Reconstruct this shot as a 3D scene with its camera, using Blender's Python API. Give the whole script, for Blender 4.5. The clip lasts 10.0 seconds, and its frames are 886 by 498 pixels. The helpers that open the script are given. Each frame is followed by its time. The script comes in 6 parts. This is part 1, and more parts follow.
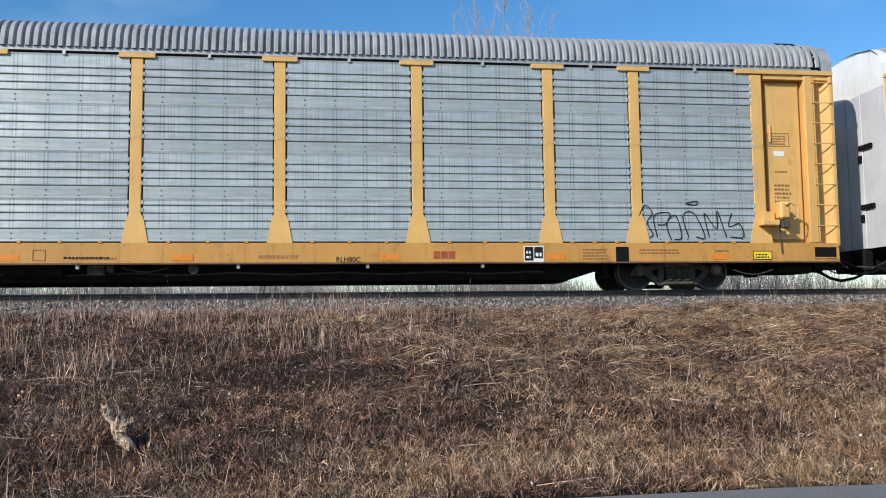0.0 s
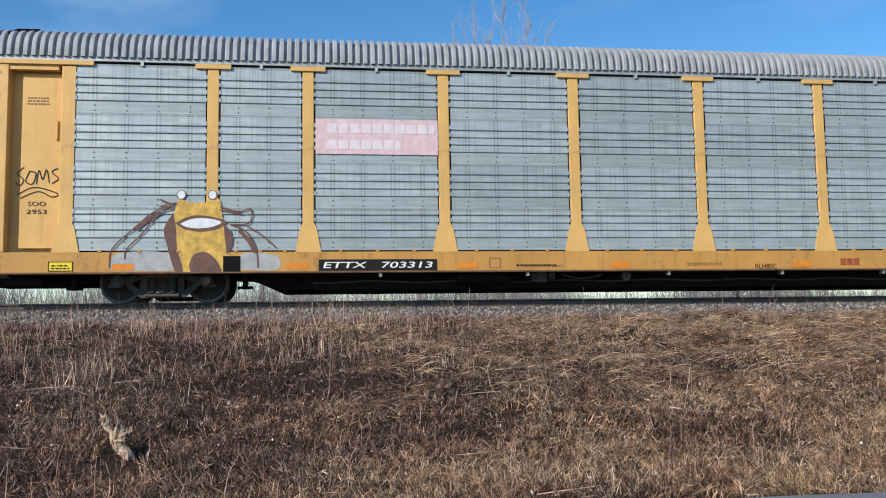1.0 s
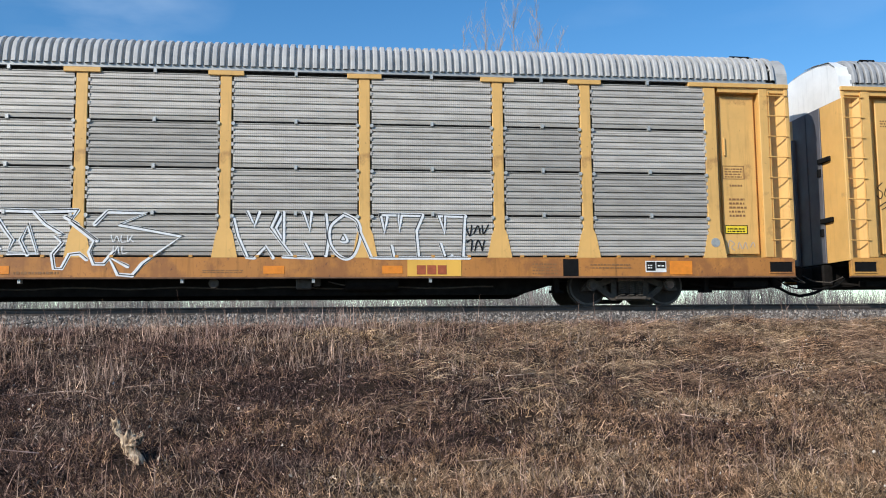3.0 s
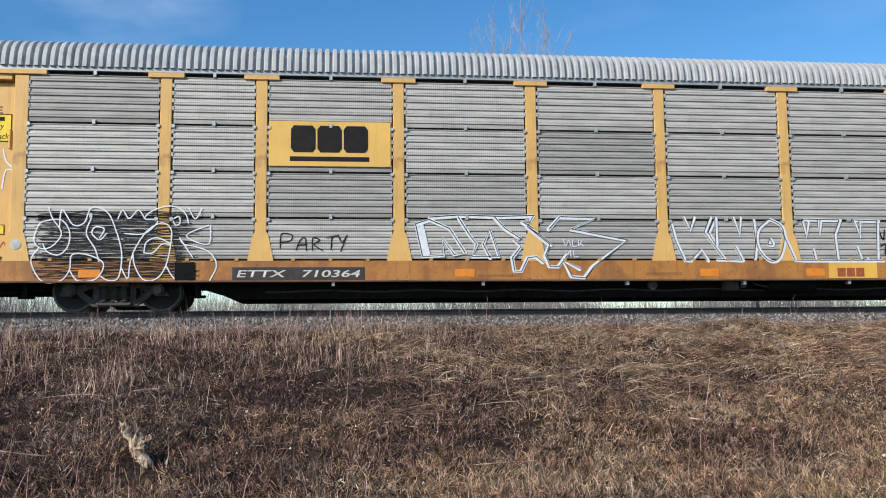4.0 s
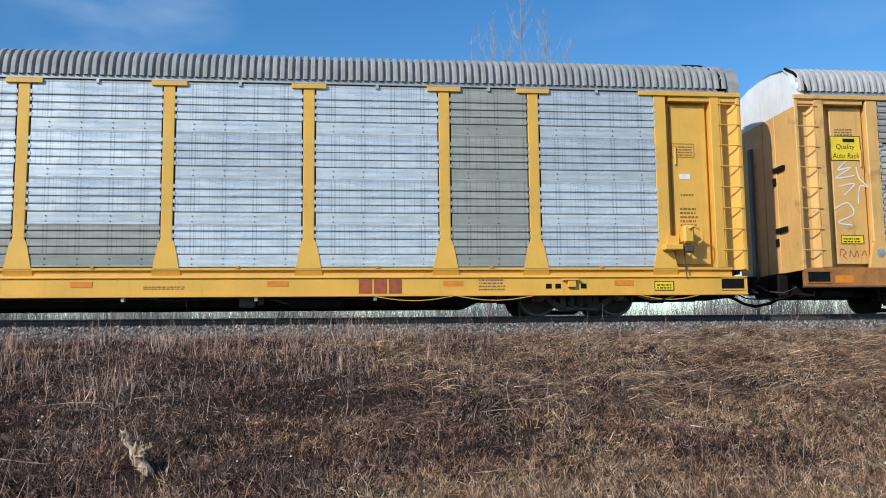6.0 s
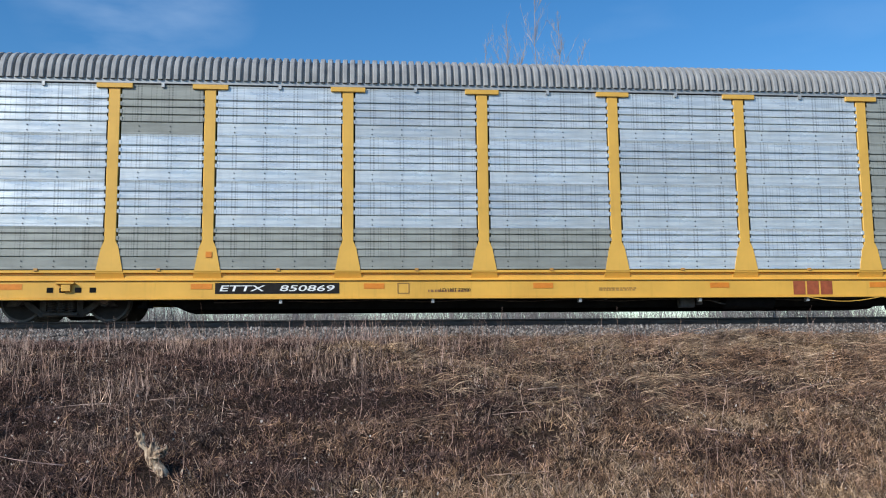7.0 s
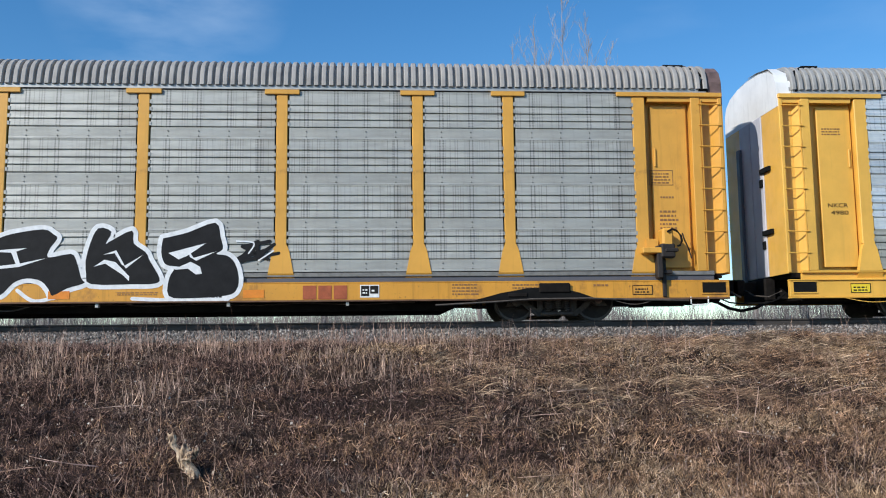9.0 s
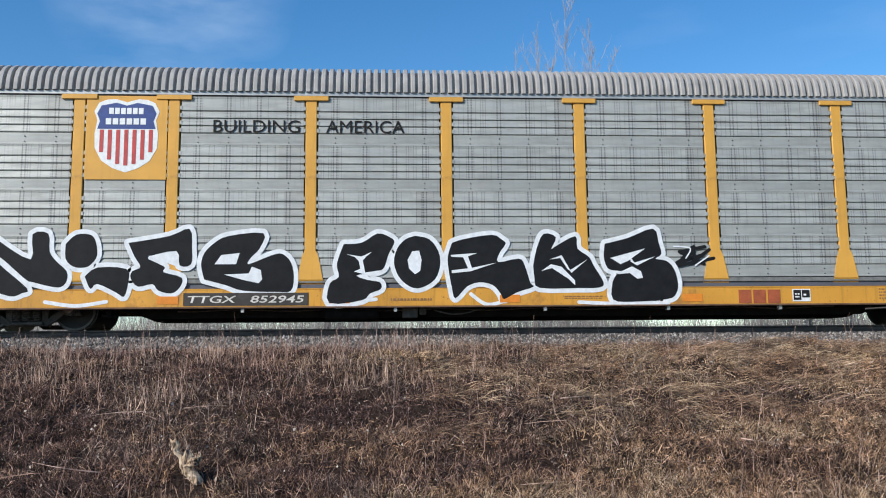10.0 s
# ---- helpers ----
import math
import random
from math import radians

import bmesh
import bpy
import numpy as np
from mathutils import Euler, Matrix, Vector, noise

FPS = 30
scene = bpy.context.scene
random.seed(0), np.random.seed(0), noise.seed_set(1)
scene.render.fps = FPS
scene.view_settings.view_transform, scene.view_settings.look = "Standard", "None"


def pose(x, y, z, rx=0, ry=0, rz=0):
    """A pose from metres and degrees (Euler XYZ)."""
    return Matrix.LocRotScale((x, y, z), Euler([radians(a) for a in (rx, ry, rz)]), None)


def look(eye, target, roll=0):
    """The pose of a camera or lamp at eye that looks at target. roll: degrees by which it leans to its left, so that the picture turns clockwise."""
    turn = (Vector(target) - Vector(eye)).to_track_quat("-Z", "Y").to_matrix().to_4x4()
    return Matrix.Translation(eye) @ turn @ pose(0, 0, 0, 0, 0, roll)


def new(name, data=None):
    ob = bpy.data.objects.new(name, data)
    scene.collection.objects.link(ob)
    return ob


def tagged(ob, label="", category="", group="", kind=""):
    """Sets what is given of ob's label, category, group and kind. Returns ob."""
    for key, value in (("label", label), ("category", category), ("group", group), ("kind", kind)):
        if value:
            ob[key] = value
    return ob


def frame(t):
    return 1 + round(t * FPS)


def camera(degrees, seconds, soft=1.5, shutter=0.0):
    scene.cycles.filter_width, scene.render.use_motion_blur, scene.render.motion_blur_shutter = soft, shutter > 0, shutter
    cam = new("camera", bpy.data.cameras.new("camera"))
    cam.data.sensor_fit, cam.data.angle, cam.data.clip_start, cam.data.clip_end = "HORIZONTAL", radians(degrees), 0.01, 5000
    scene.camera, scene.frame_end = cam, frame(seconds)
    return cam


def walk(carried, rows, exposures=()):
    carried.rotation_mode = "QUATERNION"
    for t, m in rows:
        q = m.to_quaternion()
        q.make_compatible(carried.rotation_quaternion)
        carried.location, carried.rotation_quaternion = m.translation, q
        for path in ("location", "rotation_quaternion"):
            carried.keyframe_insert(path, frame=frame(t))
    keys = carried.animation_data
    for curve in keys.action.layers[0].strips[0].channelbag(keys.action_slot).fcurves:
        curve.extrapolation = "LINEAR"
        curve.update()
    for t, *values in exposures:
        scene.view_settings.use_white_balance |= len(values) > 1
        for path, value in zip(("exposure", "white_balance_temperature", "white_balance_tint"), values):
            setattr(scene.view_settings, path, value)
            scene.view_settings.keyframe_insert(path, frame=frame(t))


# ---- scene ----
# ---- the camera: it stands by the road and turns a little ----
EYE = (0.0, 0.0, -0.62)
cam = camera(53.3, 10.0, soft=1.05)


def turn(yaw, pitch, roll):
    return pose(*EYE, 90 + pitch, 0, yaw) @ pose(0, 0, 0, 0, 0, roll)


walk(cam, [
    (0.0, turn(-7.72, 4.78, -0.70)), (0.5, turn(-7.80, 5.26, -0.90)), (1.0, turn(-7.77, 5.33, -0.84)),
    (1.5, turn(-8.01, 5.59, -0.67)), (2.0, turn(-7.98, 5.60, -0.54)), (2.5, turn(-7.46, 5.62, -0.58)),
    (3.25, turn(-6.98, 5.78, -0.60)), (4.0, turn(-6.61, 5.94, -0.63)), (4.5, turn(-6.53, 6.43, -0.74)),
    (5.0, turn(-6.62, 6.50, -0.60)), (5.5, turn(-6.77, 6.32, -0.60)), (6.0, turn(-6.57, 6.42, -0.67)),
    (6.75, turn(-5.85, 6.55, -0.66)), (7.5, turn(-5.05, 6.62, -0.67)), (8.0, turn(-3.91, 6.53, -1.04)),
    (8.5, turn(-3.74, 6.66, -0.53)), (9.0, turn(-3.84, 6.74, -0.65)), (9.5, turn(-3.64, 6.70, -0.53)),
    (10.0, turn(-3.64, 7.15, -0.56))], exposures=[(0.0, 0.0, 6500, 10), (4.5, 0.0, 6450, 10), (5.5, -0.08, 6350, 10), (7.5, -0.18, 6150, 10), (9.0, -0.08, 6330, 10), (10.0, -0.0, 6380, 10)])

# ---- daylight ----
SUN_AZ, SUN_EL = 50.0, 30.0      # degrees to the left of straight behind the camera, and above the horizon
sun_dir = Vector((-math.sin(radians(SUN_AZ)) * math.cos(radians(SUN_EL)),
                  -math.cos(radians(SUN_AZ)) * math.cos(radians(SUN_EL)), math.sin(radians(SUN_EL))))
world = bpy.data.worlds.new("world")
scene.world = world
world.use_nodes = True
wn, wl = world.node_tree.nodes, world.node_tree.links
sky = wn.new("ShaderNodeTexSky")
sky.sky_type, sky.sun_disc = "NISHITA", False
sky.sun_elevation, sky.sun_rotation = radians(SUN_EL), radians(180 + SUN_AZ)
sky.air_density, sky.dust_density, sky.ozone_density, sky.altitude = 1.0, 0.1, 2.6, 200
# thin cloud wisps over the sky
wtc = wn.new("ShaderNodeTexCoord")
wmap = wn.new("ShaderNodeMapping")
wmap.inputs["Scale"].default_value = (1.6, 1.6, 5.0)
wnoise = wn.new("ShaderNodeTexNoise")
wnoise.inputs["Scale"].default_value, wnoise.inputs["Detail"].default_value = 1.7, 6
wramp = wn.new("ShaderNodeValToRGB")
wramp.color_ramp.elements[0].position, wramp.color_ramp.elements[1].position = 0.60, 0.9
wramp.color_ramp.elements[1].color = (0.10, 0.10, 0.10, 1)
wmix = wn.new("ShaderNodeMixRGB")
wmix.inputs[2].default_value = (6.5, 7.5, 8.5, 1)
wl.new(wtc.outputs["Generated"], wmap.inputs["Vector"])
wl.new(wmap.outputs["Vector"], wnoise.inputs["Vector"])
wl.new(wnoise.outputs["Fac"], wramp.inputs["Fac"])
# one thin veil of cloud to the north-west
wdot = wn.new("ShaderNodeVectorMath")
wdot.operation = "DOT_PRODUCT"
wdot.inputs[1].default_value = (-0.222, 0.893, 0.391)
wnear = wn.new("ShaderNodeMapRange")
wnear.inputs["From Min"].default_value, wnear.inputs["From Max"].default_value = 0.991, 0.9995
wnear.inputs["To Max"].default_value = 0.20
wsoft = wn.new("ShaderNodeValToRGB")
wsoft.color_ramp.elements[0].position, wsoft.color_ramp.elements[1].position = 0.36, 0.72
wfine = wn.new("ShaderNodeTexNoise")
wfine.inputs["Scale"].default_value, wfine.inputs["Detail"].default_value = 6.0, 7
wveil, wsum = wn.new("ShaderNodeMath"), wn.new("ShaderNodeMath")
wveil.operation, wsum.operation = "MULTIPLY", "ADD"
wl.new(wtc.outputs["Generated"], wdot.inputs[0])
wl.new(wdot.outputs["Value"], wnear.inputs["Value"])
wl.new(wmap.outputs["Vector"], wfine.inputs["Vector"])
wl.new(wfine.outputs["Fac"], wsoft.inputs["Fac"])
wl.new(wnear.outputs["Result"], wveil.inputs[0])
wl.new(wsoft.outputs["Color"], wveil.inputs[1])
wl.new(wramp.outputs["Color"], wsum.inputs[0])
wl.new(wveil.outputs["Value"], wsum.inputs[1])
wl.new(wsum.outputs["Value"], wmix.inputs[0])
whue = wn.new("ShaderNodeHueSaturation")
whue.inputs["Saturation"].default_value, whue.inputs["Hue"].default_value = 1.30, 0.500
wl.new(sky.outputs["Color"], whue.inputs["Color"])
wl.new(whue.outputs["Color"], wmix.inputs[1])
wl.new(wmix.outputs["Color"], wn["Background"].inputs["Color"])
wn["Background"].inputs["Strength"].default_value = 0.157

sun = new("sun", bpy.data.lights.new("sun", "SUN"))
sun.data.energy, sun.data.angle, sun.data.color = 4.65, radians(0.5), (1.0, 0.95, 0.87)
sun.matrix_world = look(sun_dir * 50, (0, 0, 0))


# ---- materials ----
class Mat:
    """A node material with a few short ways to wire it."""

    def __init__(self, name, rough=0.6, metal=0.0):
        self.m = bpy.data.materials.new(name)
        self.m.use_nodes = True
        self.n, self.l = self.m.node_tree.nodes, self.m.node_tree.links
        self.b = self.n["Principled BSDF"]
        self.b.inputs["Roughness"].default_value, self.b.inputs["Metallic"].default_value = rough, metal
        self.tc = self.n.new("ShaderNodeTexCoord")

    def noise(self, scale, detail=4, stretch=(1, 1, 1), space="Object", rough=0.6):
        mp = self.n.new("ShaderNodeMapping")
        mp.inputs["Scale"].default_value = stretch
        tx = self.n.new("ShaderNodeTexNoise")
        tx.inputs["Scale"].default_value, tx.inputs["Detail"].default_value = scale, detail
        tx.inputs["Roughness"].default_value = rough
        self.l.new(self.tc.outputs[space], mp.inputs["Vector"])
        self.l.new(mp.outputs["Vector"], tx.inputs["Vector"])
        return tx.outputs["Fac"]

    def ramp(self, fac, *stops):
        r = self.n.new("ShaderNodeValToRGB")
        while len(r.color_ramp.elements) < len(stops):
            r.color_ramp.elements.new(0.5)
        for e, (p, c) in zip(r.color_ramp.elements, stops):
            e.position, e.color = p, ((*c, 1) if not isinstance(c, (int, float)) else (c, c, c, 1))
        self.l.new(fac, r.inputs["Fac"])
        return r.outputs["Color"]

    def put(self, socket, v):
        if isinstance(v, (int, float)):
            socket.default_value = v
        elif isinstance(v, tuple):
            socket.default_value = (*v, 1)
        else:
            self.l.new(v, socket)

    def mix(self, fac, a, b, kind="MIX"):
        x = self.n.new("ShaderNodeMixRGB")
        x.blend_type = kind
        for s, v in zip(x.inputs, (fac, a, b)):
            self.put(s, v)
        return x.outputs["Color"]

    def math(self, op, a, b=0.0):
        x = self.n.new("ShaderNodeMath")
        x.operation = op
        self.put(x.inputs[0], a)
        self.put(x.inputs[1], b)
        return x.outputs["Value"]

    def xyz(self, space="Object"):
        s = self.n.new("ShaderNodeSeparateXYZ")
        self.l.new(self.tc.outputs[space], s.inputs[0])
        return s.outputs

    def random(self):
        return self.n.new("ShaderNodeObjectInfo").outputs["Random"]

    def island(self):
        return self.n.new("ShaderNodeNewGeometry").outputs["Random Per Island"]

    def bump(self, h, strength=0.3, dist=0.01):
        b = self.n.new("ShaderNodeBump")
        b.inputs["Strength"].default_value, b.inputs["Distance"].default_value = strength, dist
        self.l.new(h, b.inputs["Height"])
        self.l.new(b.outputs["Normal"], self.b.inputs["Normal"])

    def done(self, colour, rough=None):
        self.put(self.b.inputs["Base Color"], colour)
        if rough is not None:
            self.put(self.b.inputs["Roughness"], rough)
        return self.m


def plain(name, colour, rough=0.6, metal=0.0, vary=0.25, scale=9.0):
    m = Mat(name, rough, metal)
    f = m.noise(scale, 5)
    dark = tuple(c * (1 - vary) for c in colour)
    light = tuple(min(1, c * (1 + vary * 0.6)) for c in colour)
    m.bump(m.noise(scale * 6, 3), 0.15, 0.004)
    return m.done(m.ramp(f, (0.3, dark), (0.7, light)))


def paint(name, colour, rust=0.55, dirt=0.4, rough=0.45):
    """Sun-bleached car paint with rust blooms and streaks that run down."""
    m = Mat(name, rough)
    base = m.ramp(m.noise(1.1, 5), (0.3, tuple(c * 0.86 for c in colour)), (0.72, tuple(min(1, c * 1.1) for c in colour)))
    streak = m.ramp(m.noise(2.2, 6, (5, 5, 0.35)), (0.55, 0.0), (0.8, dirt))
    col = m.mix(streak, base, tuple(c * 0.42 for c in colour))
    bloom = m.ramp(m.noise(1.7, 6, (1, 1, 0.8), "Object", 0.65), (rust, 0.0), (rust + 0.11, 0.8))
    col = m.mix(bloom, col, tuple(0.30 * c + 0.70 * k for c, k in zip(colour, (0.19, 0.072, 0.03))))
    spots = m.ramp(m.noise(16, 6, (1, 1, 0.7), "Object", 0.7), (max(rust + 0.06, 0.60), 0.0), (max(rust + 0.14, 0.68), 0.8))
    col = m.mix(spots, col, (0.13, 0.055, 0.028))
    m.bump(m.noise(30, 4), 0.12, 0.004)
    return m.done(col, m.ramp(m.noise(3, 4), (0.3, rough - 0.08), (0.7, rough + 0.2)))


def sheet(name, colour, metal, rough, spread, cell, hole, groups=True, warm=(1, 1, 1), tall=0.035, blue=0.0):
    """Galvanised side sheet: spangle, streaks, a tone of its own for each sheet, and rows of small punched holes."""
    m = Mat(name, rough, metal)
    a = m.ramp(m.noise(2.6, 5, (0.5, 1, 3.0)), (0.3, tuple(c * 0.80 for c in colour)), (0.7, tuple(min(1, c * 1.12) for c in colour)))
    tone = m.ramp(m.random(), (0.0, 1 - spread), (0.55, 1.0), (1.0, min(1.0, 1 + spread * 0.3)))
    # reflections in the metal, painted as level blue-grey streaks
    painted_reflection = m.ramp(m.noise(2.4, 7, (0.30, 1, 8.0), "Object", 0.75), (0.44, 0.0), (0.66, blue))
    a = m.mix(painted_reflection, a, tuple(c * k for c, k in zip(colour, (0.50, 0.60, 0.72))))
    a = m.mix(1.0, a, tone, "MULTIPLY")
    drip = m.ramp(m.noise(3.0, 7, (4, 4, 0.5)), (0.55, 0.0), (0.85, 0.45))
    a = m.mix(drip, a, tuple(c * 0.45 * w for c, w in zip(colour, warm)))
    x, y, z = m.xyz()
    cz = m.math("LESS_THAN", m.math("FRACT", m.math("DIVIDE", z, tall)), 0.55)
    if groups:
        # a pair of punched columns over each bolt, fainter single ones between them
        off = m.math("SUBTRACT", m.math("MULTIPLY", m.math("FRACT", m.math("DIVIDE", m.math("SUBTRACT", x, 0.04), 0.62)), 0.62), 0.31)
        pair = m.math("LESS_THAN", m.math("ABSOLUTE", m.math("SUBTRACT", m.math("ABSOLUTE", off), 0.036)), 0.014)
        col_no = m.n.new("ShaderNodeTexWhiteNoise")
        col_no.noise_dimensions = "2D"
        spot = m.n.new("ShaderNodeCombineXYZ")
        m.l.new(m.math("FLOOR", m.math("DIVIDE", x, 0.052)), spot.inputs[0])
        m.l.new(m.math("MULTIPLY", m.random(), 91.0), spot.inputs[1])
        m.l.new(spot.outputs[0], col_no.inputs["Vector"])
        pick = m.math("MULTIPLY", m.math("GREATER_THAN", col_no.outputs["Value"], 0.60), m.math("LESS_THAN", m.math("FRACT", m.math("DIVIDE", x, 0.052)), 0.34))
        gate = m.ramp(m.noise(1.3, 2, (1, 1, 0.8)), (0.44, 0.15), (0.58, 1.0))
        cx = m.math("MAXIMUM", pair, m.math("MULTIPLY", m.math("MULTIPLY", pick, gate), 0.75))
        dots = m.math("MULTIPLY", m.math("MULTIPLY", cx, cz), m.math("GREATER_THAN", z, 0.25))
        # the plain band is painted darker, as it catches less light than the tilted ribs
        a = m.mix(m.math("MULTIPLY", m.math("LESS_THAN", z, 0.235), 0.22 if metal < 0.3 else 0.10), a, tuple(c * 0.45 for c in colour))
        # some sheets are darker and browner above the band, near their east edge
        east_dark = m.math("MULTIPLY", m.math("GREATER_THAN", m.math("ADD", x, m.math("MULTIPLY", m.random(), 0.35)), 2.35), m.math("MULTIPLY", m.math("GREATER_THAN", z, 0.25), m.math("GREATER_THAN", m.random(), 0.35)))
        a = m.mix(m.math("MULTIPLY", east_dark, 0.32 if not blue else 0.06), a, tuple(c * 0.5 * w for c, w in zip(colour, (1.05, 0.97, 0.9))))
    else:
        dots = m.math("MULTIPLY", m.math("LESS_THAN", m.math("FRACT", m.math("DIVIDE", x, cell)), 0.34), cz)
    a = m.mix(m.math("MULTIPLY", dots, hole), a, (0.02, 0.022, 0.025))
    m.bump(m.noise(1.8, 5, (0.7, 1, 2.4)), 0.6, 0.022)
    return m.done(a, m.ramp(m.noise(2.0, 5, (0.6, 1, 2.5)), (0.3, max(0.12, rough - 0.12)), (0.7, rough + 0.15)))


m_yellow = {
    "a": paint("faded_yellow_paint", (0.72, 0.42, 0.13), 0.64, 0.35),
    "b": paint("rusty_yellow_paint", (0.72, 0.42, 0.13), 0.60, 0.55),
    "c": paint("fresh_yellow_paint", (0.78, 0.44, 0.075), 0.72, 0.2, 0.38),
    "d": paint("deep_yellow_paint", (0.69, 0.35, 0.055), 0.64, 0.35, 0.4),
}
m_sill = {
    "a": paint("weathered_sill_paint", (0.56, 0.28, 0.065), 0.57, 0.6),
    "b": paint("rusted_sill_paint", (0.46, 0.19, 0.042), 0.47, 0.8),
    "c": paint("fresh_sill_paint", (0.78, 0.43, 0.065), 0.70, 0.25, 0.38),
    "d": paint("deep_sill_paint", (0.64, 0.30, 0.035), 0.56, 0.7, 0.4),
}
m_sheet = {
    "a": sheet("pale_galvanised_sheet", (0.47, 0.505, 0.49), 0.26, 0.40, 0.16, 0.12, 0.58, blue=0.25),
    "b": sheet("grey_perforated_sheet", (0.52, 0.485, 0.435), 0.12, 0.6, 0.30, 0.042, 0.34, False, (1.0, 0.86, 0.70), 0.036),
    "c": sheet("bright_galvanised_sheet", (0.74, 0.765, 0.745), 0.30, 0.33, 0.18, 0.10, 0.5, blue=0.7),
    "d": sheet("dull_grey_sheet", (0.42, 0.42, 0.385), 0.2, 0.52, 0.14, 0.12, 0.78),
}
m_oldsheet = sheet("dull_olive_sheet", (0.33, 0.34, 0.30), 0.1, 0.65, 0.1, 0.09, 0.6)
m_roof = {
    "a": plain("galvanised_roof", (0.35, 0.355, 0.36), 0.65, 0.1, 0.25, 3),
    "b": plain("pale_roof", (0.46, 0.455, 0.44), 0.65, 0.05, 0.2, 3),
    "c": plain("grey_roof", (0.34, 0.335, 0.32), 0.7, 0.05, 0.25, 3),
    "d": plain("tan_grey_roof", (0.36, 0.34, 0.315), 0.7, 0.05, 0.2, 3),
}
m_eave = plain("galvanised_rail", (0.45, 0.45, 0.44), 0.5, 0.4, 0.2, 5)
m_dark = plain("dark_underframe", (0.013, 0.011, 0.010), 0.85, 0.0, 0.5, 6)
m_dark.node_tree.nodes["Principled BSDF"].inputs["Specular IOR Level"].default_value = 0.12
m_truck = plain("dusty_cast_steel", (0.085, 0.070, 0.058), 0.8, 0.1, 0.5, 8)
m_wheel = plain("worn_wheel_steel", (0.028, 0.022, 0.019), 0.7, 0.2, 0.4, 8)
# black for rubber, and for the shade painted inside pockets and holes
m_black = plain("black_rubber_and_shade", (0.009, 0.009, 0.009), 0.8, 0.0, 0.3)
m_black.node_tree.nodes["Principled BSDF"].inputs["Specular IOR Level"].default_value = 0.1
m_white = paint("scuffed_white_paint", (0.80, 0.80, 0.78), 0.68, 0.4)
# dark grey paint; on end doors the colour also holds their shade
m_grey = paint("dark_grey_paint_and_shade", (0.10, 0.10, 0.115), 0.7, 0.3)
m_pale = paint("pale_grey_door_paint", (0.55, 0.55, 0.60), 0.66, 0.4)
m_maroon = plain("stained_brown_cap", (0.17, 0.11, 0.10), 0.7, 0, 0.5, 4)
m_board = paint("faded_board_paint", (0.78, 0.46, 0.11), 0.70, 0.2)
m_soot = plain("faded_black_board", (0.045, 0.036, 0.030), 0.7, 0, 0.4, 5)
m_dull = paint("chalky_white_paint", (0.58, 0.58, 0.60), 0.70, 0.4)
# the shade inside the cars, put into a dark colour
m_inside = plain("painted_interior_shade", (0.06, 0.06, 0.06), 0.8)
m_strip = plain("grey_deck_rim", (0.21, 0.205, 0.19), 0.6, 0.2, 0.3)
m_grime = plain("grimy_brown_edge", (0.17, 0.09, 0.05), 0.8, 0, 0.5, 4)
m_rim = plain("worn_wheel_rim", (0.10, 0.088, 0.078), 0.5, 0.4, 0.3)
m_cap = plain("ruddy_axle_cap", (0.20, 0.13, 0.10), 0.7, 0.1, 0.4, 9)
m_bolt = plain("dark_bolt", (0.05, 0.05, 0.05), 0.7, 0.2, 0.3)
m_steelbit = plain("bare_zinc_fitting", (0.50, 0.49, 0.46), 0.45, 0.5, 0.3)
d_black = plain("black_stencil", (0.02, 0.018, 0.016), 0.6, 0, 0.3)
d_black.node_tree.nodes["Principled BSDF"].inputs["Specular IOR Level"].default_value = 0.15
d_brown = plain("brown_stencil", (0.27, 0.135, 0.05), 0.65, 0, 0.3)
d_red = plain("red_brown_stencil", (0.36, 0.085, 0.03), 0.6, 0, 0.3)
d_white = plain("white_stencil", (0.80, 0.80, 0.77), 0.55, 0, 0.12, 14)
d_worn = plain("worn_white_stencil", (0.62, 0.58, 0.52), 0.6, 0, 0.25, 12)
d_orange = plain("orange_reflector", (0.75, 0.24, 0.02), 0.4, 0, 0.15)
d_lemon = plain("lemon_sign", (0.85, 0.62, 0.03), 0.4, 0, 0.1)
d_pink = plain("faded_pink_sign", (0.72, 0.50, 0.51), 0.6, 0, 0.15)
d_blush = plain("worn_blush_paint", (0.74, 0.64, 0.65), 0.6, 0, 0.12)
d_blue = plain("navy_enamel", (0.03, 0.06, 0.22), 0.5, 0, 0.2)
d_scarlet = plain("scarlet_enamel", (0.50, 0.055, 0.045), 0.5, 0, 0.2)
d_graf_black = plain("black_spray_paint", (0.012, 0.012, 0.013), 0.62, 0, 0.4, 4)
d_graf_black.node_tree.nodes["Principled BSDF"].inputs["Specular IOR Level"].default_value = 0.2
d_graf_white = plain("white_spray_paint", (0.76, 0.77, 0.77), 0.5, 0, 0.15, 8)
d_graf_yellow = plain("yellow_spray_paint", (0.66, 0.40, 0.08), 0.6, 0, 0.4, 7)
d_graf_brown = plain("brown_spray_paint", (0.15, 0.07, 0.05), 0.6, 0, 0.3, 7)
d_graf_grey = plain("grey_spray_paint", (0.42, 0.40, 0.38), 0.6, 0, 0.3, 5)


# ---- mesh helpers ----
def mesh_of(name, bm, material, smooth=False):
    me = bpy.data.meshes.new(name)
    bmesh.ops.recalc_face_normals(bm, faces=bm.faces)
    bm.to_mesh(me)
    bm.free()
    me.materials.append(material)
    if smooth:
        me.polygons.foreach_set("use_smooth", [True] * len(me.polygons))
    return me


